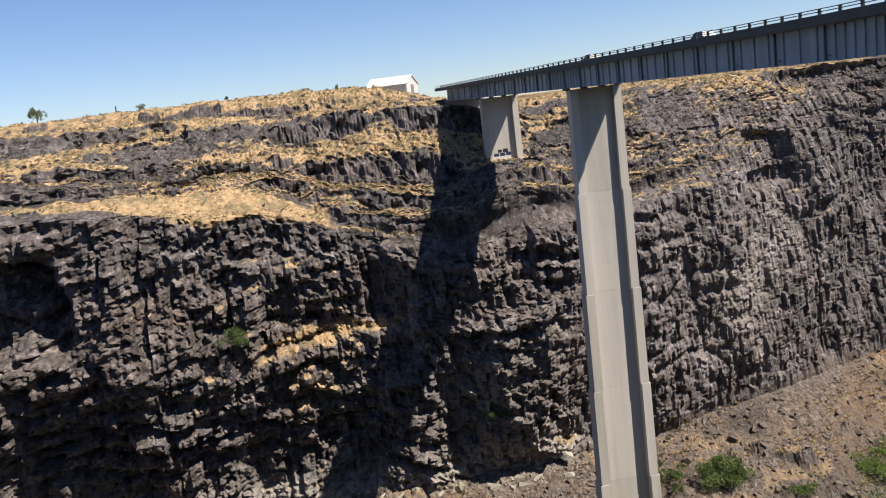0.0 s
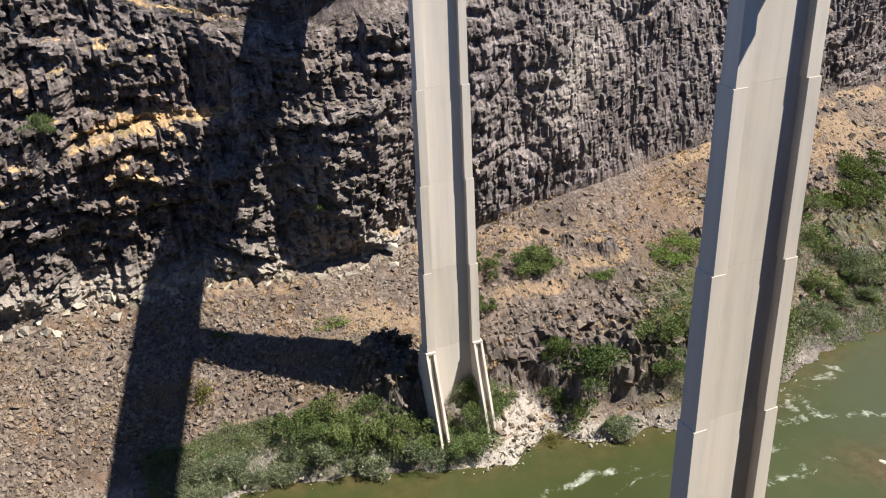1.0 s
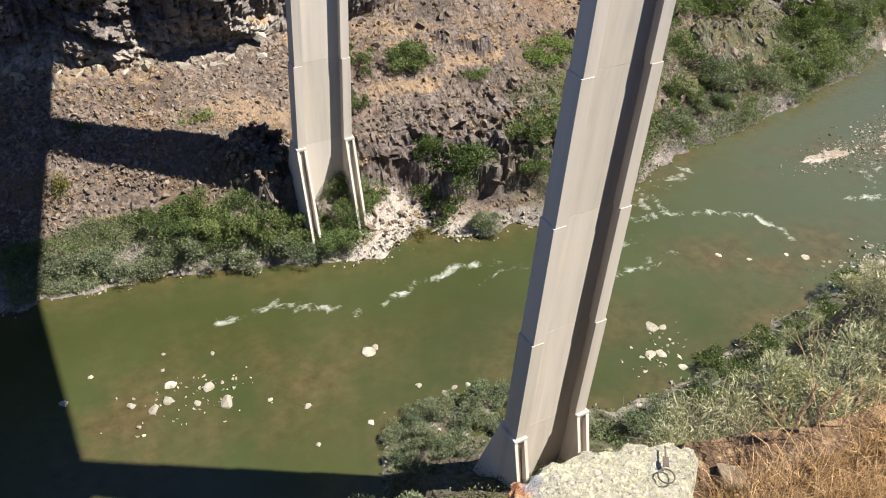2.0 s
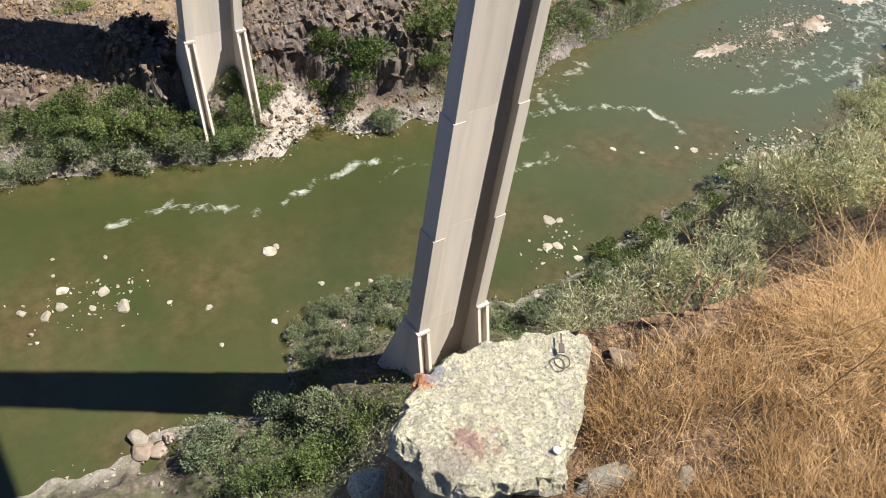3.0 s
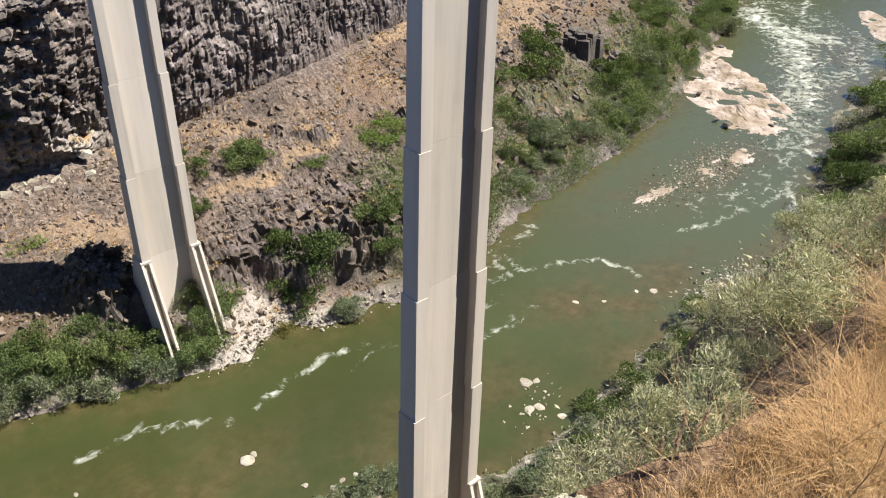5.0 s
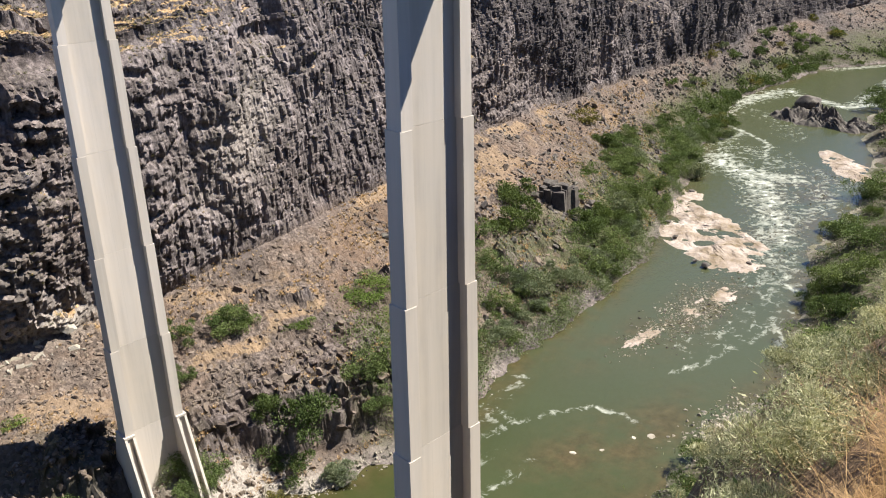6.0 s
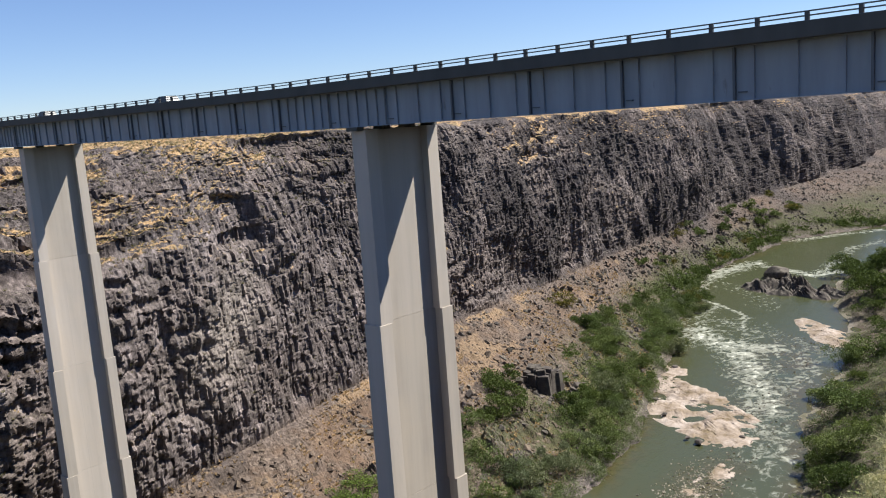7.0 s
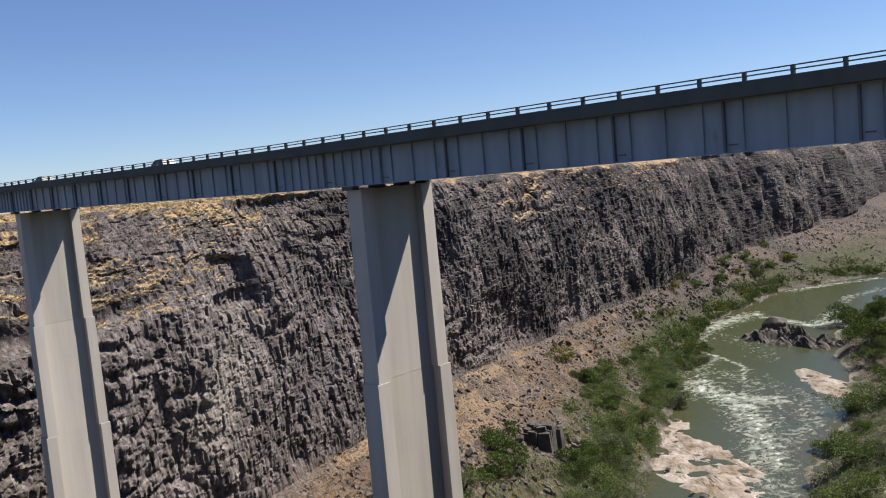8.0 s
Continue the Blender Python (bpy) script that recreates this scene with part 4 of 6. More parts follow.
ROCK_SHAPES = [shape_arrays(rock_shape(k, 10)) for k in range(12)]
rng = np.random.default_rng(4)
U, V = FAR_INFO["U"], FAR_INFO["V"]
cell = np.gradient(U, axis=0) * np.interp(V, [1, 2, 3, 4, 5], [0.5, 0.5, 0.5, 0.5, 0.3])
clump = np.clip(0.5 + fbm(U / 12, V * 3, 0, 3, 123), 0.05, 2)
on_scree = ((V > 1.35) & (V < 4.05)) * cell * clump * (U > -60) * (U < 420) / (1 + np.maximum(U - 90, 0) / 60)
at = FAR_PTS[pick(rng, on_scree, 13000)] + rng.normal(size=(13000, 3)) * (0.3, 0.3, 0.02)
tagged(joined("scree_rocks", at, 0.22 + 0.95 * rng.random(13000) ** 3.5, ROCK_SHAPES, M_SCREE, rng), "loose angular brown basalt rocks on the scree slope", "rocks", kind="stuff")
far_scree = ((V > 1.5) & (V < 4.0)) * np.gradient(U, axis=0) * (U > 120) * (U < 820) * np.clip(0.4 + fbm(U / 20, V * 3, 0, 3, 127), 0.05, 2)
at = FAR_PTS[pick(rng, far_scree, 9000)] + rng.normal(size=(9000, 3)) * (0.8, 0.8, 0.02)
tagged(joined("far_scree_rocks", at, 0.4 + 1.8 * rng.random(9000) ** 3, ROCK_SHAPES, M_DARKROCK, rng), "dark fallen rocks on the scree up the river", "rocks", kind="stuff")
big_scree = ((V > 1.6) & (V < 3.9)) * cell * (U > 48) * (U < 300) * np.clip(fbm(U / 10, V * 4, 0, 2, 5) + 0.2, 0, 2)
at = FAR_PTS[pick(rng, big_scree, 1700)]
tagged(joined("boulder_field", at, 0.5 + 1.4 * rng.random(1700) ** 2.5, ROCK_SHAPES, M_SCREE, rng), "large fallen basalt boulders below the cliff", "boulders", kind="stuff")
on_shore = ((V > 0.95) & (V < 1.45)) * np.gradient(U, axis=0) * (U > -40) * (U < 420) * np.clip(0.4 + fbm(U / 9, V, 0, 2, 33), 0.03, 2) * (1 - 0.75 * sstep(85, 110, U))
at = FAR_PTS[pick(rng, on_shore, 3200)] + rng.normal(size=(3200, 3)) * (0.5, 0.8, 0.02)
tagged(joined("shore_stones", at, 0.15 + 0.6 * rng.random(3200) ** 3, ROCK_SHAPES, M_PALE, rng), "pale stones along the far shore of the river", "stones", kind="stuff")
near_u, near_y, near_z = NEAR_GRID[..., 0], NEAR_GRID[..., 1], NEAR_GRID[..., 2]
on_near = (near_z < 1.6) * (near_z > -0.5) * (near_u > 0) * (near_u < 320) * np.gradient(near_u, axis=0)
at = NEAR_PTS[pick(rng, on_near, 1600)] + rng.normal(size=(1600, 3)) * (0.8, 0.8, 0.02)
tagged(joined("bank_stones", at, 0.15 + 0.6 * rng.random(1600) ** 3, ROCK_SHAPES, M_PALE, rng), "pale stones along the near shore of the river", "stones", kind="stuff")
# stones that stand up out of shallow water up the river
xs = rng.uniform(150, 330, 420)
lane = np.interp(xs, [150, 200, 240, 280, 330], [93, 89, 97, 106, 118]) + rng.normal(size=420) * 4
tagged(joined("shallows_stones", np.stack([xs, lane, np.full(420, 0.05)], 1), 0.2 + 0.5 * rng.random(420) ** 2, ROCK_SHAPES, M_DARKROCK, rng), "small dark stones breaking the shallow rapids", "stones", kind="stuff")
talus = ((V > 1.4) & (V < 3.7)) * cell * (U > -45) * (U < 44) * np.clip(0.55 + fbm(U / 8, V * 4, 0, 3, 129), 0.05, 2)
at = FAR_PTS[pick(rng, talus, 6500)] + rng.normal(size=(6500, 3)) * (0.3, 0.3, 0.02)
M_TALUS = stone_mat("pinkish_basalt_talus", (0.075, 0.057, 0.046), (0.31, 0.245, 0.2), (0.26, 0.2, 0.14))
tagged(joined("talus_rocks", at, 0.3 + 0.75 * rng.random(6500) ** 2.5, ROCK_SHAPES, M_TALUS, rng), "pinkish brown talus blocks below the shaded wall", "rocks", kind="stuff")
# rubble and dry tufts on the ledges of the upper slope
tuft_bm = bmesh.new()
for k in range(9):
    a, lean = k * 0.7, 0.45 + 0.1 * (k % 3)
    c, s_ = math.cos(a), math.sin(a)
    b0 = tuft_bm.verts.new((0.25 * c - 0.12 * s_, 0.25 * s_ + 0.12 * c, 0))
    b1 = tuft_bm.verts.new((0.25 * c + 0.12 * s_, 0.25 * s_ - 0.12 * c, 0))
    b2 = tuft_bm.verts.new((c * (0.25 + lean), s_ * (0.25 + lean), 0.8 + 0.15 * (k % 2)))
    tuft_bm.faces.new((b0, b1, b2))
TUFT = shape_arrays(tuft_bm)
ledge = (1 - 0.93 * FAR_INFO["field"]) * FAR_INFO["flat"] * (V > 4) * (V < 12.3) * cell * (U > -75) * (U < 200) * np.clip(FAR_INFO["grass"] + 0.1, 0.02, 1)
M_SAGE = leaf_mat("olive_sagebrush", (0.13, 0.12, 0.075), (0.32, 0.285, 0.19))
at = FAR_PTS[pick(rng, ledge, 5500)]
tagged(joined("sage_tufts", at, 0.25 + 0.5 * rng.random(5500), [TUFT], M_SAGE, rng, False, 0.1), "grey green sagebrush tufts on the canyon ledges", "brush", kind="stuff")
at = FAR_PTS[pick(rng, ledge * np.clip(FAR_INFO["grass"], 0, 1) ** 2, 8000)]
M_STRAW = leaf_mat("golden_dry_grass", (0.24, 0.155, 0.08), (0.56, 0.4, 0.22))
tagged(joined("grass_tufts", at, 0.2 + 0.3 * rng.random(8000), [TUFT], M_STRAW, rng, False, 0.1), "golden dry grass tufts on the canyon ledges", "grass", kind="stuff")
lower = FAR_INFO["flat"] * (V > 1.4) * (V < 4.1) * cell * (U > -30) * (U < 330) * np.clip(0.2 + fbm(U / 13, V * 4, 0, 3, 77), 0, 1)
at = FAR_PTS[pick(rng, lower, 6500)]
tagged(joined("slope_tufts", at, 0.25 + 0.5 * rng.random(6500), [TUFT], M_STRAW, rng, False, 0.1), "dry grass tufts between the rocks of the lower slope", "grass", kind="stuff")
at = FAR_PTS[pick(rng, ledge, 2600)]
tagged(joined("ledge_rubble", at, 0.3 + 0.9 * rng.random(2600) ** 2, ROCK_SHAPES, M_SCREE, rng), "broken basalt blocks on the canyon ledges", "rocks", kind="stuff")


# ---- bushes and trees ----
def bush_mesh(seed, leaves=1500, flat=0.75, leaf=0.085, lobes=9, narrow=0.55):
    """Leaves on the shells of uneven lobes; about 1 m in radius."""
    r = np.random.default_rng(seed)
    c = r.normal(size=(lobes, 3)) * (0.45, 0.45, 0.22) + (0, 0, 0.5 * flat)
    c[:, 2] = c[:, 2].clip(0.12, None)
    rad = r.uniform(0.22, 0.5, lobes)
    k = r.integers(0, lobes, leaves)
    d = r.normal(size=(leaves, 3))
    d /= np.linalg.norm(d, axis=1)[:, None]
    d[:, 2] = np.where(r.random(leaves) < 0.7, np.abs(d[:, 2]), d[:, 2])
    p = c[k] + d * (rad[k] * r.uniform(0.55, 1.15, leaves))[:, None] * (1, 1, flat)
    p[:, 2] = p[:, 2].clip(0.01, None)
    tip = d + r.normal(size=(leaves, 3)) * 0.7 + (0, 0, 0.35)
    tip /= np.linalg.norm(tip, axis=1)[:, None]
    side = np.cross(tip, r.normal(size=(leaves, 3)))
    side /= np.linalg.norm(side, axis=1)[:, None]
    ln = leaf * r.uniform(0.6, 1.5, leaves)[:, None]
    v = np.stack([p - tip * ln, p + side * ln * narrow, p + tip * ln, p - side * ln * narrow], 1).reshape(-1, 3)
    me = bpy.data.meshes.new("leaves")
    me.from_pydata(v.tolist(), [], np.arange(leaves * 4).reshape(-1, 4).tolist())
    return me


def stems_mesh(seed, count=16):
    r = random.Random(seed)
    bm = bmesh.new()
    for k in range(count):
        a, out = r.uniform(0, 6.283), r.uniform(0.2, 0.6)
        pts = [Vector((0, 0, -0.15)), Vector((math.cos(a) * out * 0.35, math.sin(a) * out * 0.35, 0.25)), Vector((math.cos(a) * out, math.sin(a) * out, r.uniform(0.45, 0.7)))]
        ring = []
        for p, w in zip(pts, (0.014, 0.01, 0.004)):
            ring.append([bm.verts.new(p + Vector((math.cos(b) * w, math.sin(b) * w, 0))) for b in (0, 2.094, 4.189)])
        for lo, hi in zip(ring[:-1], ring[1:]):
            for i in range(3):
                bm.faces.new((lo[i], lo[(i + 1) % 3], hi[(i + 1) % 3], hi[i]))
    return bm


LABELS = dict(
    d=("dark green leafy bush on the river bank", "bush"), g=("bright green willow bush by the river", "bush"), s=("grey green sage bush on the bank", "bush"),
    o=("olive yellow bush among the rocks", "bush"), l=("low spreading green plants on scree", "bush"), t=("dry straw coloured twiggy bush on the rim", "bush"), p=("pale feathery sage bush below the rim", "bush"))
BUSH = {}
for i, kind in enumerate("dgsoltp"):
    for j in range(3):
        flat = 0.35 if kind == "l" else 0.8
        me = bush_mesh(100 + 10 * i + j, dict(t=2600, p=6500, o=2600, l=2600).get(kind, 4600), flat, dict(t=0.09, p=0.055).get(kind, 0.036), 12 if kind != "l" else 14, dict(t=0.05, p=0.1).get(kind, 0.5))
        me.materials.append(M_LEAF[kind])
        ob = tagged(new("bush"), LABELS[kind][0], LABELS[kind][1], "bushes of the canyon")
        crown = new("leaves", me)
        crown.parent = ob
        part("stem", stems_mesh(200 + 10 * i + j), M_BARK, ob)
        BUSH[kind, j] = [ob, False]
R = random.Random(8)


def plant(kind, x, y, width, pts, tall=1.0):
    slot = BUSH[kind, R.randrange(3)]
    m = pose(x, y, ground_at(x, y, pts) - 0.05 * width, R.uniform(-6, 6), R.uniform(-6, 6), R.uniform(0, 360))
    r = width * 0.56
    size = Matrix.Diagonal((r, r * R.uniform(0.85, 1.15), r * tall * R.uniform(0.85, 1.15), 1))
    if not slot[1]:
        slot[0].matrix_basis, slot[1] = m @ size, True
    else:
        ob = copy_thing(slot[0], m)
        ob.matrix_basis = m @ size


# far bank, by kind: x, y, width
PLANTS_FAR = dict(
    g=[(51, 112, 6), (52.5, 114.5, 6), (46, 107.5, 6), (-13, 150, 5), (19, 119, 7), (26, 118, 7), (28.5, 114.5, 8), (34, 113, 8), (43, 108, 7), (47.5, 113, 6), (49, 116, 6), (32, 148, 5), (72, 135, 8), (87, 111, 8), (85, 107, 7), (148, 140, 8), (142, 130, 8), (188, 127, 10), (174, 124, 9), (134, 120, 8), (31, 117, 7), (23, 116, 6), (38, 111, 7), (47, 109, 6)],
    s=[(37, 109, 7), (21, 115, 7), (29, 111, 7), (12, 115.5, 7), (7, 118, 7), (2, 120, 6), (71, 101.5, 6), (146, 124, 9), (150, 120.5, 9), (164, 122, 9), (214, 137, 11), (126, 114, 7), (131, 114.5, 6), (72, 102, 6), (34, 111, 7), (16, 116, 6), (25, 113, 6), (138, 117, 7), (157, 122, 8), (180, 124, 8), (205, 131, 9)],
    d=[(63, 139, 7), (57.5, 128, 5), (72, 111.5, 11), (66.5, 109, 8), (67, 116, 7), (156, 141, 10), (167, 142, 13), (185, 133, 11), (175, 149, 12), (22, 120, 7), (72, 136, 7), (17, 121, 6), (196, 136, 10)],
    o=[(4, 132, 6), (256, 184, 11), (42, 124, 4), (110, 120, 5), (60, 106, 4)],
    l=[(29, 134, 6), (101, 129, 11), (84, 128, 6), (105, 133, 10), (98, 131, 8), (10, 140, 5), (112, 128, 9), (120, 126, 8)],
)
for kind, spots in PLANTS_FAR.items():
    for x, y, w in spots:
        plant(kind, x, y, w, FAR_PTS, 1.0 if kind != "l" else 0.6)
# the green belt up the river, thick along the shore and thinner up the slope
for k in range(44):
    x = R.uniform(190, 345)
    shore = np.interp(x, [130, 200, 330], [109, 121, 167])
    plant(R.choice("ggdgsl"), x, shore + 3 + R.random() * 30 * (1.2 - (x - 200) / 260), R.uniform(5, 10), FAR_PTS)
for k in range(46):
    x = R.uniform(195, 600)
    shore = np.interp(x, [130, 200, 330, 420, 540, 780], [109, 121, 167, 207, 220, 224])
    y = shore + 1 + R.random() ** 1.5 * (34 if x < 400 else 24)
    plant(R.choice("dggsdo" if x > 320 else "dggs"), x, y, R.uniform(6, 12), FAR_PTS)
for k in range(8):
    x = R.uniform(112, 195)
    plant(R.choice("ggsd"), x, np.interp(x, [112, 130, 200], [103, 109, 121]) + 1 + R.random() * 13, R.uniform(4, 8), FAR_PTS)

# near bank
PLANTS_NEAR = dict(
    s=[(52, 66.5, 5), (47, 66.5, 5.5), (42, 67, 5.5), (38.5, 67.5, 4.5), (35, 66.5, 4.5), (44, 63, 5), (38, 63, 5), (34, 62, 4.5), (50, 62.5, 5), (55, 64, 4.5), (40, 59, 5), (35, 57, 5), (27, 53, 9), (30, 50, 7), (16, 54.5, 7), (61, 52, 6), (65, 50, 6), (70, 50.5, 6), (166, 51, 11), (57, 54, 5), (49, 61, 4), (80, 50, 6), (22, 51, 5)],
    d=[(205, 72, 11), (194, 64, 12), (104, 53, 7), (98, 52.5, 8), (75, 48, 7), (89, 54, 7), (110, 54, 7), (382, 112, 20), (440, 132, 20), (470, 128, 18), (408, 124, 16), (360, 104, 14), (330, 92, 12), (425, 120, 16), (84, 49, 7), (120, 55, 8)],
    g=[(208, 66, 11), (234, 75, 12), (177, 62, 10), (27, 41, 7), (24, 42, 6), (299, 86, 14), (296, 95, 11), (255, 86, 12), (20, 44, 6), (31, 42, 5)],
)
for kind, spots in PLANTS_NEAR.items():
    for x, y, w in spots:
        plant(kind, x, y, w, NEAR_PTS)
for k in range(30):
    x = R.uniform(60, 330)
    shore = np.interp(x, SHORE_X, SHORE_Y)
    plant(R.choice("ppgsdt"), x, shore - 1 - R.random() * 38, R.uniform(3.5, 7), NEAR_PTS)
# brush close below the rim
for k in range(80):
    x = R.uniform(3.2, 26)
    y = near_edge(x) + 0.25 + R.random() ** 1.3 * (1.5 + 0.42 * x)
    plant(R.choice("ppptp"), x, y, R.uniform(0.5, 0.9) + 0.035 * x, NEAR_PTS)


# thickets: what grows too close to tell bush from bush
def thicket(name, places, tall, leaf, mat, label, seed, narrow=0.45):
    r = np.random.default_rng(seed)
    n = len(places)
    h = tall * (0.15 + 1.2 * vnoise(places[:, 0] / (tall * 0.9), places[:, 1] / (tall * 0.9), 0, seed) ** 1.5)
    p = places + np.stack([np.zeros(n), np.zeros(n), h * r.random(n) ** 0.5], 1)
    tip = r.normal(size=(n, 3)) + (0, 0, 0.9)
    tip /= np.linalg.norm(tip, axis=1)[:, None]
    side = np.cross(tip, r.normal(size=(n, 3)))
    side /= np.linalg.norm(side, axis=1)[:, None]
    ln = leaf * r.uniform(0.5, 1.5, n)[:, None]
    v = np.stack([p - tip * ln, p + side * ln * narrow, p + tip * ln, p - side * ln * narrow], 1).reshape(-1, 3)
    me = bpy.data.meshes.new(name)
    me.from_pydata(v.tolist(), [], np.arange(n * 4).reshape(-1, 4).tolist())
    me.materials.append(mat)
    return tagged(new(name, me), label, "thicket", kind="stuff")


def sown(weight, pts, count, spread):
    return pts[pick(rng, weight, count)] + rng.normal(size=(count, 3)) * (spread, spread, 0.0)


gaps = np.clip(fbm(U / 9, V * 2.5, 0, 3, 201) + 0.45, 0, 1)
du = np.gradient(U, axis=0)
band_a = (V > 1.02) * (V < 1.75) * (U > -8) * (U < 46) * gaps * du
band_b = (V > 0.9) * (1 - sstep(1.9, 3.3, V)) * (U > 86) * (U < 420) * gaps * du
band_c = (V > 1.0) * (1 - sstep(1.3, 2.6, V)) * (U > 330) * (U < 640) * gaps ** 3 * du
patch = np.exp(-((U - 104) / 9) ** 2 - ((V - 2.75) / 0.3) ** 2) + np.exp(-((U - 92) / 6) ** 2 - ((V - 1.9) / 0.35) ** 2)
thicket("bank_thicket", sown(band_a, FAR_PTS, 44000, 0.3), 2.4, 0.11, M_LEAF["g"], "dense green willow thicket along the far shore", 1)
thicket("bank_thicket", sown(band_a, FAR_PTS, 24000, 0.3), 1.8, 0.11, M_LEAF["s"], "grey green brush among the shore willows", 2)
thicket("bank_thicket", sown(band_b, FAR_PTS, 95000, 0.5), 3.2, 0.18, M_LEAF["g"], "green thicket covering the bank up the river", 3)
thicket("bank_thicket", sown(band_b * (1 - 0.85 * sstep(1.3, 1.7, V)), FAR_PTS, 60000, 0.5), 2.6, 0.17, M_LEAF["s"], "grey green brush up the river", 4)
thicket("bank_thicket", sown(band_c, FAR_PTS, 26000, 1.0), 3.5, 0.45, M_LEAF["d"], "distant green growth along the bend", 5)
thicket("vine_patch", sown(patch * du, FAR_PTS, 12000, 0.4), 0.8, 0.15, M_LEAF["l"], "low bright green plants spreading on scree", 6)
near_gap = np.clip(fbm(near_u / 8, near_y / 8, 0, 3, 203) + 0.3, 0, 1) * np.gradient(near_u, axis=0)
slope_a = (near_z > 0.3) * (near_z < 30) * (near_u > 14) * (near_u < 330) * near_gap
thicket("slope_thicket", sown(slope_a, NEAR_PTS, 26000, 0.5), 2.2, 0.2, M_LEAF["s"], "grey green sage brush on the near slope", 7)
thicket("slope_thicket", sown(slope_a * (near_z < 10), NEAR_PTS, 16000, 0.5), 2.4, 0.2, M_LEAF["g"], "green willow thicket at the near shore", 8)
thicket("slope_thicket", sown(slope_a * (near_z > 8), NEAR_PTS, 14000, 0.6), 1.2, 0.2, M_LEAF["o"], "dry olive brush on the near slope", 9)
upper_near = (near_z > 55) * (near_z < 91) * (near_u > 2.6) * (near_u < 40) * (near_y > near_edge(near_u)) * np.gradient(near_u, axis=0)
under_rim = (near_z > 30) * (near_z < 87) * (near_u > -8) * (near_u < 3.4) * (near_y > near_edge(near_u) + 0.4) * np.gradient(near_u, axis=0)
thicket("rim_brush", sown(upper_near, NEAR_PTS, 26000, 0.12), 0.5, 0.016, M_LEAF["s"], "grey green brush just below the rim", 10, 0.3)
thicket("rim_brush", sown(upper_near, NEAR_PTS, 12000, 0.12), 0.55, 0.07, M_LEAF["t"], "dry twiggy brush just below the rim", 11, 0.025)
thicket("rim_brush", sown(under_rim, NEAR_PTS, 24000, 0.25), 0.9, 0.05, M_LEAF["g"], "green brush clinging below the rim", 12, 0.4)
at = sown(under_rim, NEAR_PTS, 1500, 0.2)
tagged(joined("rim_rubble", at, 0.1 + 0.5 * rng.random(1500) ** 2, ROCK_SHAPES, M_SCREE, rng), "broken basalt below the near rim", "rocks", kind="stuff")
mid_slope = (near_z > 14) * (near_z < 89) * (near_u > 11) * (near_u < 150) * (near_y > near_edge(near_u)) * np.gradient(near_u, axis=0) * np.clip(fbm(near_u / 6, near_z / 3.5, 0, 3, 207) + 0.4, 0.02, 1)
close_slope = np.clip(fbm(near_u / 1.5, near_z / 1.5, 0, 3, 209) + 0.4, 0.02, 1) * (near_z > 40) * (near_z < 89.8) * (near_u > 3.4) * (near_u < 36) * (near_y > near_edge(near_u) + 0.15) * np.gradient(near_u, axis=0)
thicket("slope_brush", sown(close_slope, NEAR_PTS, 60000, 0.2), 0.9, 0.028, M_LEAF["p"], "dense pale sage just under the rim", 17, 0.28)
thicket("slope_brush", sown(close_slope, NEAR_PTS, 26000, 0.2), 1.1, 0.13, M_LEAF["t"], "bleached bare twigs standing out of the sage", 18, 0.02)
thicket("slope_brush", sown(close_slope, NEAR_PTS, 30000, 0.2), 0.9, 0.03, M_LEAF["g"], "green brush between the sage", 19, 0.35)
thicket("slope_brush", sown(mid_slope, NEAR_PTS, 50000, 0.35), 1.3, 0.055, M_LEAF["p"], "pale grey green sage covering the near slope", 14, 0.32)
thicket("slope_brush", sown(close_slope, NEAR_PTS, 36000, 0.2), 1.0, 0.08, M_LEAF["p"], "long pale green sage sprays under the rim", 20, 0.035)
thicket("slope_brush", sown(mid_slope, NEAR_PTS, 30000, 0.35), 1.5, 0.14, M_LEAF["p"], "long pale sage sprays on the near slope", 21, 0.035)
thicket("slope_brush", sown(mid_slope, NEAR_PTS, 18000, 0.35), 1.4, 0.2, M_LEAF["t"], "bleached dry twigs over the near slope", 15, 0.035)
thicket("slope_brush", sown(mid_slope, NEAR_PTS, 22000, 0.35), 1.2, 0.06, M_LEAF["g"], "green brush over the near slope", 16, 0.4)
# pale blocks broken from the chalky layer at the foot of the wall
foot = (V > 3.75) * (V < 4.15) * (U > -45) * (U < 48) * du
at = FAR_PTS[pick(rng, foot, 240)]
tagged(joined("pale_blocks", at, 0.5 + 1.9 * rng.random(240) ** 2.5, ROCK_SHAPES, M_PALE, rng), "pale chalky blocks at the foot of the wall", "rocks", kind="stuff")

# ---- stones of the river ----
def stone(name, x, y, z, size, mat, label, seed, group="", squash=0.55):
    bm = rock_shape(seed, 26)
    bmesh.ops.bevel(bm, geom=bm.edges[:], offset=0.05, segments=1, affect="EDGES")
    for v in bm.verts:
        v.co = Vector((v.co.x, v.co.y, v.co.z * squash)) * size / 2
    ob = part(name, bm, mat, None, label)
    ob.matrix_basis = pose(x, y, z, 0, 0, (seed * 47) % 360)
    return tagged(ob, label, "stone", group)


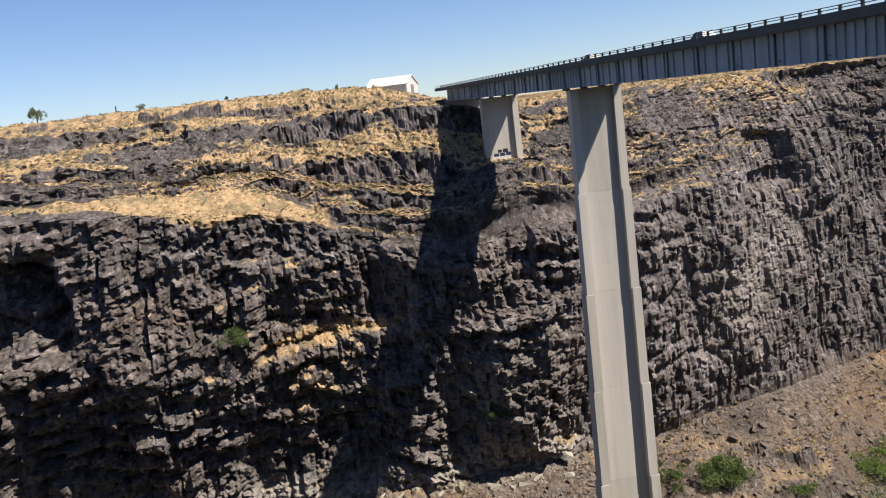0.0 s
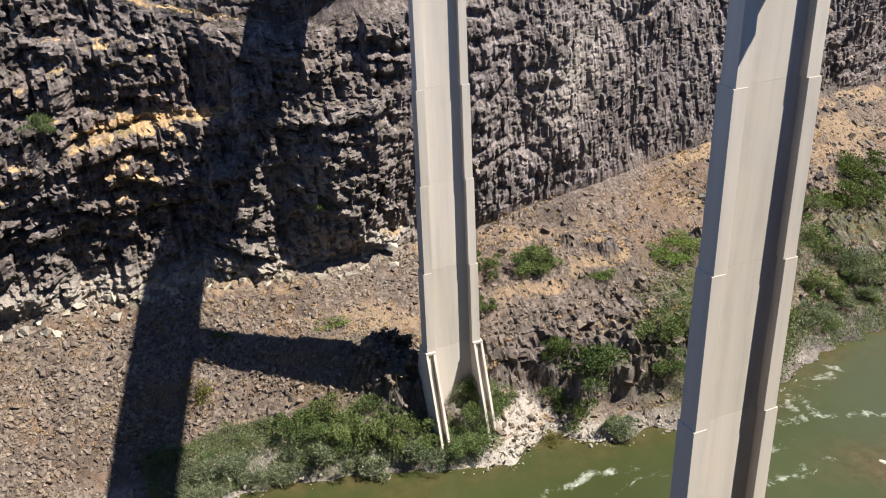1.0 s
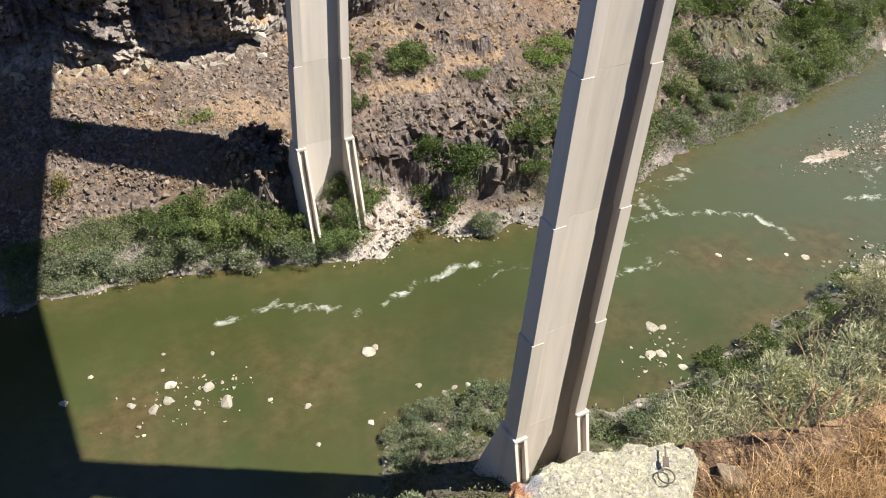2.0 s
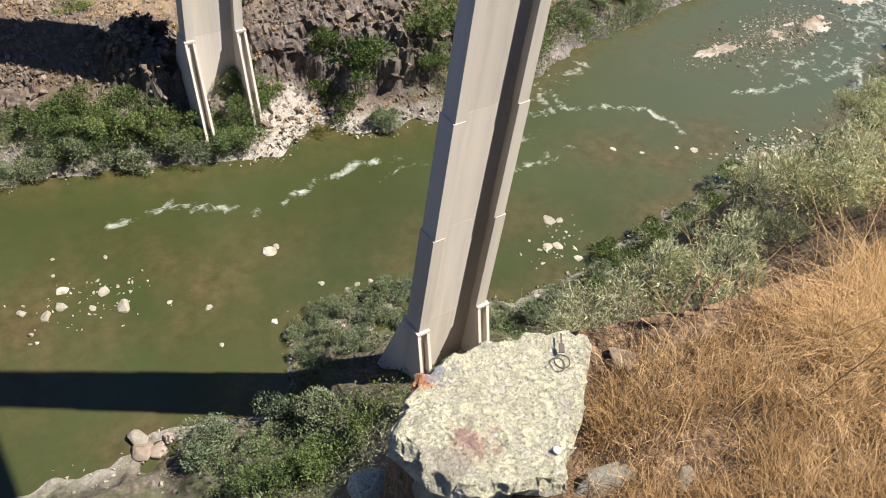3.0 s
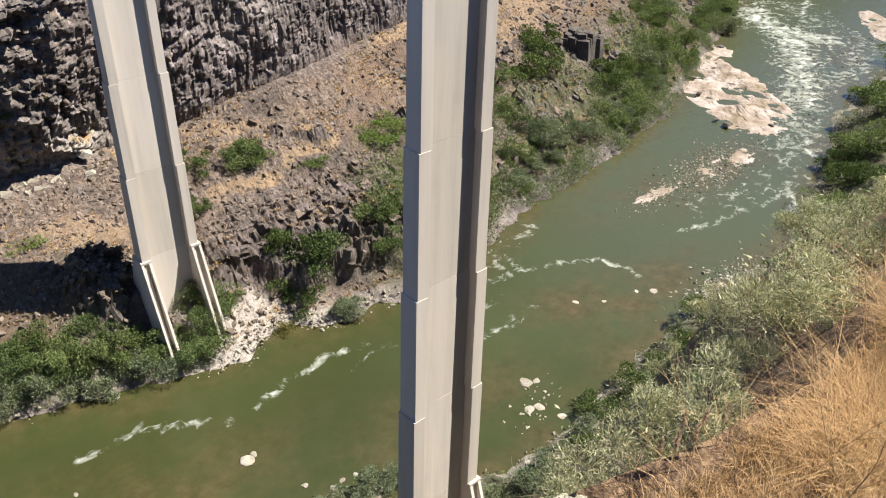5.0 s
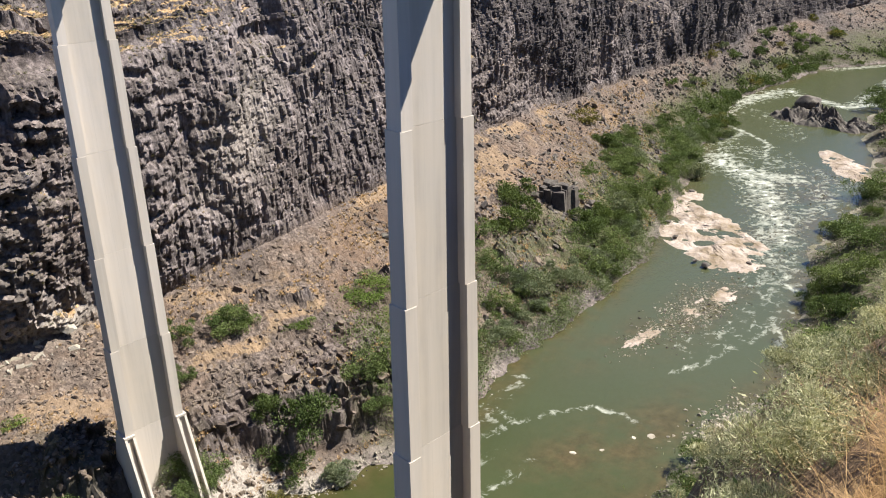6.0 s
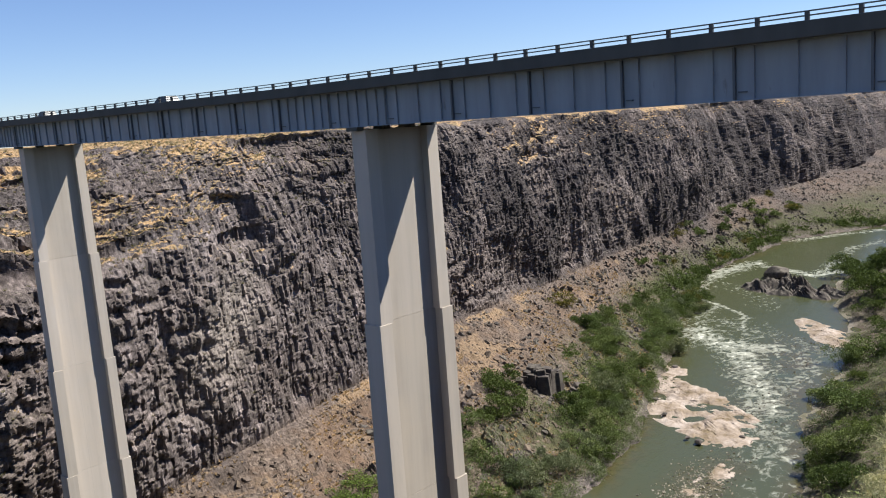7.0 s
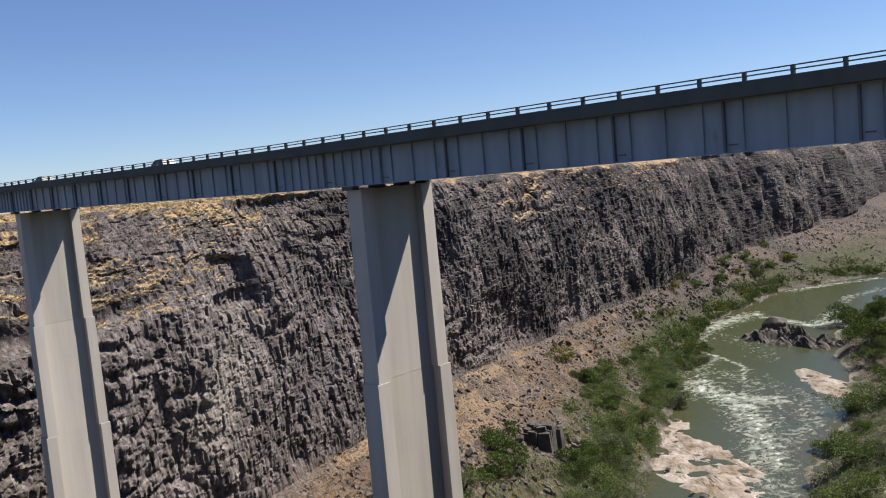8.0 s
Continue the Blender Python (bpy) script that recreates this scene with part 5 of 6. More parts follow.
for i, (x, y, w) in enumerate(((39, 83, 2.5), (40.3, 83.6, 1.3), (42.7, 73.4, 1.2), (47.4, 70.7, 1.0), (49.5, 70.3, 0.9), (45.5, 70.4, 1.2), (9.9, 89.6, 1.9), (14.8, 86.7, 2.0), (16.4, 82.9, 2.6), (-4.3, 92.7, 1.4), (10.6, 96.2, 0.7), (0, 96.2, 0.9), (17.3, 93.2, 0.9), (8.9, 86.7, 1.9), (26.4, 77, 1.2), (6.7, 86, 1.9), (25.2, 69.9, 0.8), (33.4, 70.1, 1.2), (44.3, 62.5, 1.9), (9.7, 93, 0.7), (12.5, 84.5, 1.2), (4, 88, 1.5), (22, 80.5, 0.9), (38.1, 62, 1.4))):
    stone("river_stone", x, y, 0.02, w * 1.15, M_PALE, "pale boulder standing out of the green river", 300 + i, "pale stones in the river")
for i, (x, y, w) in enumerate(((83.4, 67.9, 3.0), (85.0, 67.0, 1.8), (79.1, 63, 2.6), (80.8, 62.4, 2.2), (82, 58.5, 1.8), (122.4, 69.8, 2.0), (119.7, 71.9, 1.2), (124.6, 63.6, 1.2), (99.1, 59.2, 0.9), (134.5, 62.2, 2.4), (130, 61.8, 1.8), (107.7, 77.3, 1.6), (112.1, 73.9, 1.2))):
    stone("shoal_stone", x, y, 0, w, M_PALE, "flat pale stone awash in the shallows", 340 + i, "flat stones in the shallows", 0.2)
for i, (x, y, w) in enumerate(((10.2, 61.2, 3.4), (10, 59.2, 3.6), (11.9, 58.4, 3.0), (13.4, 59.6, 2.0))):
    stone("bank_boulder", x, y, 0.3, w, M_PINK if i else M_PALE, "reddish boulder at the water's edge", 370 + i, "boulders at the near shore", 0.7)


def shelf(name, cx, cy, rx, ry, turn, high, mat, label, seed, ragged=0.32):
    """A low rock shelf or gravel bar with an uneven outline."""
    n, rings = 120, 30
    a = np.linspace(0, 2 * np.pi, n, endpoint=False)
    t = np.linspace(0, 1, rings)
    A, T = np.meshgrid(a, t, indexing="ij")
    edge = 1 + ragged * fbm(np.cos(A) * 1.6 + seed, np.sin(A) * 1.6, 0, 4, seed)
    x, y = np.cos(A) * T * edge * rx, np.sin(A) * T * edge * ry
    z = high * (1 - T**3) * (0.5 + 1.1 * fbm(x / 7, y / 7, 0, 4, seed + 1)) - 0.5 * T**8
    z = z + (cells(x / 2.2, y / 2.2, seed)[0] - 0.5) * high * 0.35 * (1 - T**6)
    c, s_ = math.cos(radians(turn)), math.sin(radians(turn))
    grid = np.stack([cx + c * x - s_ * y, cy + s_ * x + c * y, z], -1)
    grid = np.concatenate([grid, grid[:1]], 0)
    me = sheet_mesh(name, grid, mat, {}, flip=False)
    return tagged(new(name, me), label, "rock shelf")


def shelf_mat():
    n = Nodes("washed_shelf_stone")
    patchy = n.noise(0.11, 10, 0.7)
    col = n.ramp(patchy, (0.36, (0.15, 0.105, 0.045)), (0.47, (0.28, 0.215, 0.155)), (0.58, (0.42, 0.35, 0.295)), (0.72, (0.5, 0.435, 0.385)))
    col = n.mix(n.ramp(n.noise(0.6, 8, 0.75), (0.5, 0.0), (0.6, 0.6)), col, (0.27, 0.21, 0.165))
    col = n.mix(n.ramp(n.voronoi(0.35, None, "DISTANCE_TO_EDGE"), (0.0, 0.5), (0.06, 0.0)), col, (0.14, 0.11, 0.085))
    return n.done(col, 0.85, n.bump(n.noise(0.8, 8, 0.7), 0.6, 0.4))


M_SHELF = shelf_mat()
shelf("rock_shelf", 233, 122, 37, 15, 55, 1.2, M_SHELF, "flat pinkish rock shelf beside the rapids", 5, 0.55)
shelf("rock_shelf", 252, 142, 15, 9, 20, 0.8, M_SHELF, "flat pale rock shelf at the edge of the rapids", 11, 0.5)
shelf("rock_shelf", 213, 103, 13, 8, 80, 0.7, M_SHELF, "low pinkish rock shelf below the rapids", 12, 0.5)
shelf("rock_island", 402, 155, 28, 17, 62, 6.0, M_DARKROCK, "dark basalt island parting the rapids", 7)
shelf("rock_shelf", 329, 114, 27, 9, 42, 0.9, M_SHELF, "low pinkish shelf awash in the rapids", 8)


def gravel(name, cx, cy, rx, ry, turn, count, size, label, seed):
    """Pale stones strewn over a low bar."""
    r = np.random.default_rng(seed)
    x, y = r.normal(size=count) * rx * 0.5, r.normal(size=count) * ry * 0.5
    c, s_ = math.cos(radians(turn)), math.sin(radians(turn))
    at = np.stack([cx + c * x - s_ * y, cy + s_ * x + c * y, np.full(count, 0.06)], 1)
    return tagged(joined(name, at, size * (0.4 + 1.2 * r.random(count) ** 2), ROCK_SHAPES, M_PALE, r), label, "stones", kind="stuff")


shelf("gravel_bed", 183, 91, 13, 5, 4, 0.34, M_SHELF, "low bed of pinkish gravel in midstream", 21, 0.7).location.z = -0.1
shelf("gravel_bed", 155, 93.5, 8, 2.6, 4, 0.16, M_SHELF, "small gravel bed just above the water", 22, 0.7).location.z = -0.06
gravel("gravel_bar", 180, 92.5, 20, 7, 6, 1000, 0.4, "pale gravel bar in midstream", 1)
gravel("gravel_bar", 158, 93.5, 13, 4, 4, 300, 0.32, "thin gravel bar just awash", 2)
gravel("gravel_spit", 54, 108.5, 9, 3, -20, 900, 0.11, "pale grey gravel spit at the far shore", 3)
gravel("gravel_bar", 81, 63, 7, 3.0, 20, 45, 0.4, "pale stones awash near the near shore", 4)
gravel("gravel_bar", 137, 62, 13, 5, -5, 420, 0.5, "pale and yellow stones at the near shore", 5)
gravel("gravel_bar", 12, 86, 10, 5, 0, 70, 0.4, "small pale stones awash in the shallows", 6)
stone("island_boulder", 424, 170, 3.0, 17, M_DARKROCK, "dark boulder at the head of the rapids", 396, squash=0.75)
for i, (x, y, w) in enumerate(((228, 131, 3.2), (218, 122, 2.6), (204, 104, 3.4), (214, 96, 2.2), (262, 142, 2.5), (205, 108, 2.0))):
    stone("shelf_boulder", x, y, 0.7, w, M_DARKROCK, "dark boulder stranded beside the pale shelf", 420 + i, "boulders round the shelf", 0.7)


def outcrop(x, y, z, width, high, label, seed):
    """A squat tower of jointed rock."""
    r = random.Random(seed)
    ob = tagged(new("outcrop"), label, "outcrop")
    ob.matrix_basis = pose(x, y, z, 0, 0, 14)
    for i in range(26):
        bm = bmesh.new()
        a, s = r.uniform(-1, 1), width * r.uniform(0.1, 0.19)
        bx, by, top = a * width * 0.42, r.uniform(-1, 1) * width * 0.36, high * r.uniform(0.45, 1.0) * (1 - 0.25 * abs(a))
        turn = Matrix.Rotation(r.uniform(-0.35, 0.35), 3, "Z")
        lo = [Vector((bx, by, -3)) + turn @ Vector((p * s * 1.2, q * s * 1.2, 0)) for p, q in ((-1, -1), (1, -1), (1, 1), (-1, 1))]
        hi = [Vector((bx, by, top)) + turn @ Vector((p * s * r.uniform(0.6, 1), q * s * r.uniform(0.6, 1), r.uniform(-0.5, 0.5))) for p, q in ((-1, -1), (1, -1), (1, 1), (-1, 1))]
        v = [bm.verts.new(p) for p in lo + hi]
        for f in ((4, 5, 6, 7), (0, 1, 5, 4), (1, 2, 6, 5), (2, 3, 7, 6), (3, 0, 4, 7)):
            bm.faces.new([v[k] for k in f])
        part("block", bm, M_DARKROCK, ob)


outcrop(190, 147, ground_at(190, 147, FAR_PTS) - 0.5, 10, 6.5, "squat dark square rock outcrop below the cliff", 5)

# ---- far things on the plain ----
def barn():
    eave, ridge = 2.7, 4.9
    base = ground_at(33, 230, FAR_PTS) - 0.3
    ob = tagged(new("barn"), "white metal barn with a pale gable roof", "barn")
    ob.matrix_basis = pose(32.6, 230, base, 0, 0, -24)
    w, d = 5.6, 6.0
    bm = bmesh.new()
    v = [bm.verts.new(p) for p in ((-w, -d, 0), (w, -d, 0), (w, d, 0), (-w, d, 0), (-w, -d, eave), (w, -d, eave), (w, d, eave), (-w, d, eave), (w, 0, ridge), (-w, 0, ridge))]
    for f in ((0, 1, 5, 4), (2, 3, 7, 6), (1, 2, 6, 8, 5), (3, 0, 4, 9, 7), (3, 2, 1, 0)):
        bm.faces.new([v[i] for i in f])
    part("wall", bm, plain("barn_wall_paint", (0.62, 0.6, 0.56), 0.7), ob)
    for sgn in (-1, 1):
        bm = bmesh.new()
        lo, hi = Vector((0, sgn * (d + 0.3), eave - 0.1)), Vector((0, 0, ridge + 0.05))
        vs = [bm.verts.new((x, p.y, p.z + t)) for t in (0, 0.12) for x, p in ((-w - 0.3, lo), (w + 0.3, lo), (w + 0.3, hi), (-w - 0.3, hi))]
        for f in ((3, 2, 1, 0), (4, 5, 6, 7), (0, 1, 5, 4), (1, 2, 6, 5), (2, 3, 7, 6), (3, 0, 4, 7)):
            bm.faces.new([vs[i] for i in f])
        part("roof", bm, plain("white_roof_metal", (0.8, 0.8, 0.79), 0.4), ob)
    bm = bmesh.new()
    block(bm, w + 0.003, w + 0.06, -1.6, 1.4, 0, 2.4)
    part("door", bm, plain("barn_door", (0.22, 0.2, 0.18), 0.7), ob)


barn()


def skyline_tree(x, y, height, seed, kind, label):
    base = ground_at(x, y, FAR_PTS) - 0.1
    ob = tagged(new("tree"), label, "tree")
    ob.matrix_basis = pose(x, y, base)
    r = random.Random(seed)
    bm = bmesh.new()
    bmesh.ops.create_cone(bm, segments=7, radius1=height * 0.04, radius2=height * 0.015, depth=height * 0.7, matrix=Matrix.Translation((0, 0, height * 0.35)))
    for k in range(6):
        a = r.uniform(0, 6.28)
        m = Matrix.Translation((math.cos(a) * height * 0.14, math.sin(a) * height * 0.14, height * r.uniform(0.4, 0.65))) @ Euler((0.0, 0.8, a)).to_matrix().to_4x4()
        bmesh.ops.create_cone(bm, segments=5, radius1=height * 0.014, radius2=height * 0.005, depth=height * 0.45, matrix=m)
    part("trunk", bm, M_BARK, ob)
    me = bush_mesh(seed, 700, 1.0, 0.08, 11)
    me.materials.append(M_LEAF[kind])
    crown = new("crown", me)
    crown.parent = ob
    crown.matrix_basis = Matrix.Translation((0, 0, height * 0.3)) @ Matrix.Diagonal((height * 0.42, height * 0.42, height * 0.6, 1))


skyline_tree(-64, 250, 5.6, 5, "s", "small thin tree on the rim of the plain")
skyline_tree(-38, 262, 3.0, 6, "s", "low shrubby tree on the grassy plain")
skyline_tree(-12, 240, 1.8, 7, "d", "round dark bush on the rim")
skyline_tree(20, 262, 2.6, 9, "s", "grey bushy tree near the barn")
bm = bmesh.new()
block(bm, -0.14, 0.14, -0.14, 0.14, -0.4, 2.4)
ob = part("marker_post", soften(bm, 0.02), plain("dark_post", (0.05, 0.045, 0.04), 0.8))
ob.matrix_basis = pose(-41, 238, ground_at(-41, 238, FAR_PTS))
tagged(ob, "dark marker post standing on the plain", "post")


# ---- vehicles on the deck ----
def car(x, y, z, color, label, turn=0.0):
    ob = tagged(new("car"), label, "car")
    paint = plain("car_paint", color, 0.55, 0.05)
    glass = plain("car_glass", (0.03, 0.035, 0.04), 0.45)
    tyre = plain("car_tyre", (0.02, 0.02, 0.02), 0.9)
    bm = bmesh.new()
    frustum(bm, (-0.9, 0.9, -2.3, 2.3, 0.3), (-0.88, 0.88, -2.25, 2.2, 0.95))
    part("body", soften(bm, 0.12), paint, ob)
    bm = bmesh.new()
    frustum(bm, (-0.82, 0.82, -2.0, 0.9, 0.93), (-0.66, 0.66, -1.6, 0.2, 1.5))
    cabin = part("cabin", soften(bm, 0.08), glass, ob)
    bm = bmesh.new()
    block(bm, -0.64, 0.64, -1.55, 0.15, 1.49, 1.56)
    part("roof", soften(bm, 0.03), paint, cabin)
    for wx in (-0.8, 0.8):
        for wy in (-1.4, 1.4):
            bm = bmesh.new()
            bmesh.ops.create_cone(bm, cap_ends=True, segments=16, radius1=0.33, radius2=0.33, depth=0.2, matrix=pose(wx, wy, 0.33, 0, 90, 0))
            part("wheel", bm, tyre, ob)
    ob.matrix_basis = pose(x, y, z, 0, 0, turn)


DECK_Z = GIRDER_Z1 + 0.302
car(47.5, 87.6, DECK_Z + grade(87.6), (0.05, 0.08, 0.09), "dark teal car crossing the bridge")
car(47.5, 121.1, DECK_Z + grade(121.1), (0.06, 0.07, 0.08), "dark blue car farther along the bridge")

# ---- paint scrawls at the foot of the short pier ----
scrawl = tagged(new("graffiti"), "dark blue scrawl over white and orange paint", "graffiti")
FACE_Y = PIER_Y[0]
for name, x0, x1, z0, z1, color in (("white_patch", 42.9, 47.4, 81.5, 82.3, (0.75, 0.72, 0.66)), ("orange_patch", 48.2, 49.2, 81.7, 83.4, (0.6, 0.16, 0.06)), ("bar", 43.3, 44.4, 82.35, 82.95, (0.02, 0.025, 0.08)), ("bar", 44.6, 45.7, 82.3, 83.0, (0.02, 0.025, 0.08)), ("bar", 45.9, 47.0, 82.35, 83.05, (0.02, 0.025, 0.08)), ("bar", 44.2, 45.1, 83.1, 83.7, (0.015, 0.015, 0.03)), ("bar", 45.3, 46.4, 83.05, 83.8, (0.015, 0.015, 0.03))):
    bm = bmesh.new()
    deep = 0.0 if x0 > 47.8 else 0.7
    block(bm, x0, x1, FACE_Y + deep - 0.012, FACE_Y + deep - 0.004, z0, z1)
    part(name, bm, plain("spray_paint", color, 0.7), scrawl)


# ---- the old concrete block and the dry grass at the rim ----
def lichen_concrete():
    n = Nodes("lichen_covered_concrete")
    base = n.ramp(n.noise(40.0, 10, 0.78), (0.32, (0.26, 0.215, 0.155)), (0.42, (0.56, 0.5, 0.38)), (0.64, (0.72, 0.66, 0.51)))
    crust = n.ramp(n.noise(16.0, 10, 0.8), (0.46, 0.0), (0.52, 1.0))
    col = n.mix(crust, base, n.ramp(n.noise(60.0, 6, 0.7), (0.32, (0.4, 0.36, 0.22)), (0.5, (0.64, 0.59, 0.4)), (0.7, (0.78, 0.73, 0.55))))
    col = n.mix(n.ramp(n.noise(45.0, 8, 0.8), (0.39, 0.85), (0.45, 0.0)), col, (0.15, 0.125, 0.105))
    col = n.mix(n.ramp(n.noise(5.0, 8, 0.75), (0.56, 0.0), (0.66, 0.55)), col, (0.42, 0.36, 0.31))

    def stain(x, y, r, color, amount):
        nonlocal col
        p = n.add("VectorMath", {0: n.pos(), 1: (x, y, 90.2)}, operation="DISTANCE").outputs["Value"]
        f = n.ramp(n.math("ADD", n.math("DIVIDE", p, r * 2), n.math("MULTIPLY", n.math("SUBTRACT", n.noise(9.0, 8, 0.75), 0.5), 2.2)), (0.2, amount), (0.5, 0.0))
        col = n.mix(f, col, color)

    stain(1.86, 2.08, 0.1, (0.62, 0.24, 0.09), 0.9)
    stain(1.97, 2.07, 0.09, (0.36, 0.35, 0.38), 0.85)
    stain(1.86, 1.6, 0.14, (0.4, 0.23, 0.19), 0.8)
    stain(1.66, 1.58, 0.14, (0.28, 0.24, 0.2), 0.5)
    h = n.math("ADD", n.noise(30.0, 10, 0.8), n.math("MULTIPLY", crust, 0.25))
    return n.done(col, 0.95, n.bump(h, 1.0, 0.03), Specular_IOR_Level=0.15)


M_BLOCK = lichen_concrete()


def old_block():
    outline = [(1.50, 1.80), (1.68, 1.99), (1.88, 2.12), (2.08, 2.15), (2.3, 2.12), (2.6, 2.04), (2.88, 1.95), (2.95, 1.78), (2.66, 1.56), (2.42, 1.36), (2.18, 1.14), (2.08, 1.17), (1.9, 1.28), (1.7, 1.38), (1.58, 1.55)]
    pts = np.array(outline)
    mid = pts.mean(0)
    # refine the outline, then rings from the middle out and down the sides
    fine = np.concatenate([[a + (b - a) * t for t in np.linspace(0, 1, 17)[:-1]] for a, b in zip(pts, np.roll(pts, -1, 0))])
    rows = []
    for t in np.linspace(0.0, 1.0, 64):
        p = mid + (fine - mid) * t
        p = p + (t > 0.9) * 0.05 * np.stack([fbm(p[:, 0] * 12, p[:, 1] * 12, 0, 4, 3), fbm(p[:, 0] * 12, p[:, 1] * 12, 5, 4, 4)], 1)
        z = 90.2 + 0.03 * fbm(p[:, 0] * 3, p[:, 1] * 3, 0, 5, 7) + 0.008 * (cells(p[:, 0] * 9, p[:, 1] * 9, 3)[0] - 0.5) + 0.012 * fbm(p[:, 0] * 22, p[:, 1] * 22, 0, 4, 17) - 0.05 * sstep(0.93, 1.0, t)
        rows.append(np.column_stack([p, z]))
    for k, dz in enumerate(np.linspace(0.06, 1.6, 22)):
        p = mid + (fine - mid) * (1.0 + 0.01 * np.sin(k * 2.1) - 0.3 * sstep(0.06, 0.22, np.array(dz)))
        p = p + 0.03 * np.stack([fbm(p[:, 0] * 4, np.full(len(p), dz * 4), 0, 3, 8), fbm(p[:, 1] * 4, np.full(len(p), dz * 4), 3, 3, 9)], 1)
        rows.append(np.column_stack([p, np.full(len(p), 90.15 - dz)]))
    grid = np.stack(rows)
    grid = np.concatenate([grid, grid[:, :1]], 1)
    me = sheet_mesh("concrete_block", grid, M_BLOCK, {}, flip=True)
    tagged(new("concrete_block", me), "old broken concrete block covered in yellow lichen", "block")


old_block()


def ring_and_strap():
    ob = tagged(new("iron_ring"), "rusty iron ring on a flat strap in concrete", "ring")
    iron = plain("rusty_iron", (0.09, 0.065, 0.05), 0.8, 0.35, 30.0)
    bm = bmesh.new()
    n, m, r, w = 28, 8, 0.046, 0.0045
    vs = [[bm.verts.new(((r + w * math.cos(b)) * math.cos(a), (r + w * math.cos(b)) * math.sin(a), w * math.sin(b))) for b in (2 * math.pi * j / m for j in range(m))] for a in (2 * math.pi * i / n for i in range(n))]
    for i in range(n):
        for j in range(m):
            bm.faces.new((vs[i][j], vs[(i + 1) % n][j], vs[(i + 1) % n][(j + 1) % m], vs[i][(j + 1) % m]))
    part("loop", bm, iron, ob)
    bm = bmesh.new()
    block(bm, -0.017, 0.017, 0.06, 0.125, 0.0, 0.006)
    part("strap", soften(bm, 0.004), iron, ob)
    bm = bmesh.new()
    block(bm, -0.005, 0.005, 0.125, 0.2, 0.0, 0.006)
    part("pin", soften(bm, 0.003), iron, ob)
    ob.matrix_basis = pose(2.63, 1.75, 90.235, 3, 0, -38)


ring_and_strap()
bm = bmesh.new()
bmesh.ops.create_cone(bm, cap_ends=True, segments=20, radius1=0.024, radius2=0.02, depth=0.012)
ob = part("bottle_cap", soften(bm, 0.003), plain("white_tin", (0.75, 0.73, 0.7), 0.4))
ob.matrix_basis = pose(2.22, 1.315, 90.235, 4, 3, 0)
tagged(ob, "white bottle cap lying on lichen covered concrete", "bottle cap")
# lichen spotted rock, its colour darkened to stand in for shade
M_RIMROCK_SHADE = stone_mat("shade_darkened_lichen_basalt", (0.05, 0.045, 0.04), (0.2, 0.18, 0.15), (0.55, 0.52, 0.4))
for i, (x, y, z, w) in enumerate(((2.47, 0.98, 90.06, 0.62), (2.72, 0.8, 90.2, 0.3), (2.33, 0.82, 90.16, 0.26))):
    stone("rim_stone", x, y, z, w, M_RIMROCK_SHADE, "dark lichen spotted stone sunk in the dry grass", 440 + i, "stones in the rim grass", 0.7)
M_RIMSLAB = stone_mat("earthy_rim_slab", (0.1, 0.07, 0.045), (0.27, 0.2, 0.14), (0.3, 0.25, 0.17))
for i, (x, y, w) in enumerate(((3.1, 1.62, 0.3), (3.34, 1.56, 0.36), (3.6, 1.48, 0.4), (3.9, 1.5, 0.3))):
    stone("rim_slab", x, y, 90.06, w, M_RIMSLAB, "flat earthy slab at the edge of the rim", 450 + i, "slabs along the rim", 0.35)
stone("rim_boulder", 1.46, 1.95, 89.6, 0.3, M_BLOCK, "rough lichen spotted stone below the block", 402, squash=0.9)


def grass_blades(name, count, area, height, mat, seed, label, lean=0.5, width=0.0022):
    """Curved dry blades; area gives x, y of each from random numbers."""
    r = np.random.default_rng(seed)
    x, y = area(r, count)
    z = near_height(x, y)
    h = height * r.uniform(0.4, 1.3, count) * (0.5 + 1.2 * vnoise(x * 4.5, y * 4.5, 0, seed) ** 1.6)
    a = r.uniform(0, 2 * np.pi, count)
    bend = lean * r.uniform(0.2, 1.4, count)
    dx, dy = np.cos(a) * bend + 0.12, np.sin(a) * bend + 0.08
    w = width * r.uniform(0.7, 1.8, count)
    sa = a + r.uniform(0.6, 2.4, count)
    sx, sy = np.cos(sa) * w, np.sin(sa) * w
    rows = []
    for t, k in ((0.0, 1.0), (0.55, 0.8), (1.0, 0.12)):
        cx, cy, cz = x + dx * h * t**1.8, y + dy * h * t**1.8, z + h * (t - 0.25 * bend * t * t) - 0.01
        rows += [np.stack([cx - sx * k, cy - sy * k, cz], 1), np.stack([cx + sx * k, cy + sy * k, cz], 1)]
    v = np.stack(rows, 1).reshape(-1, 3)
    f = (np.array([[0, 1, 3, 2], [2, 3, 5, 4]])[None] + (np.arange(count) * 6)[:, None, None]).reshape(-1, 4)
    me = bpy.data.meshes.new(name)
    me.from_pydata(v.tolist(), [], f.tolist())
    me.materials.append(mat)
    return tagged(new(name, me), label, "grass", kind="stuff")


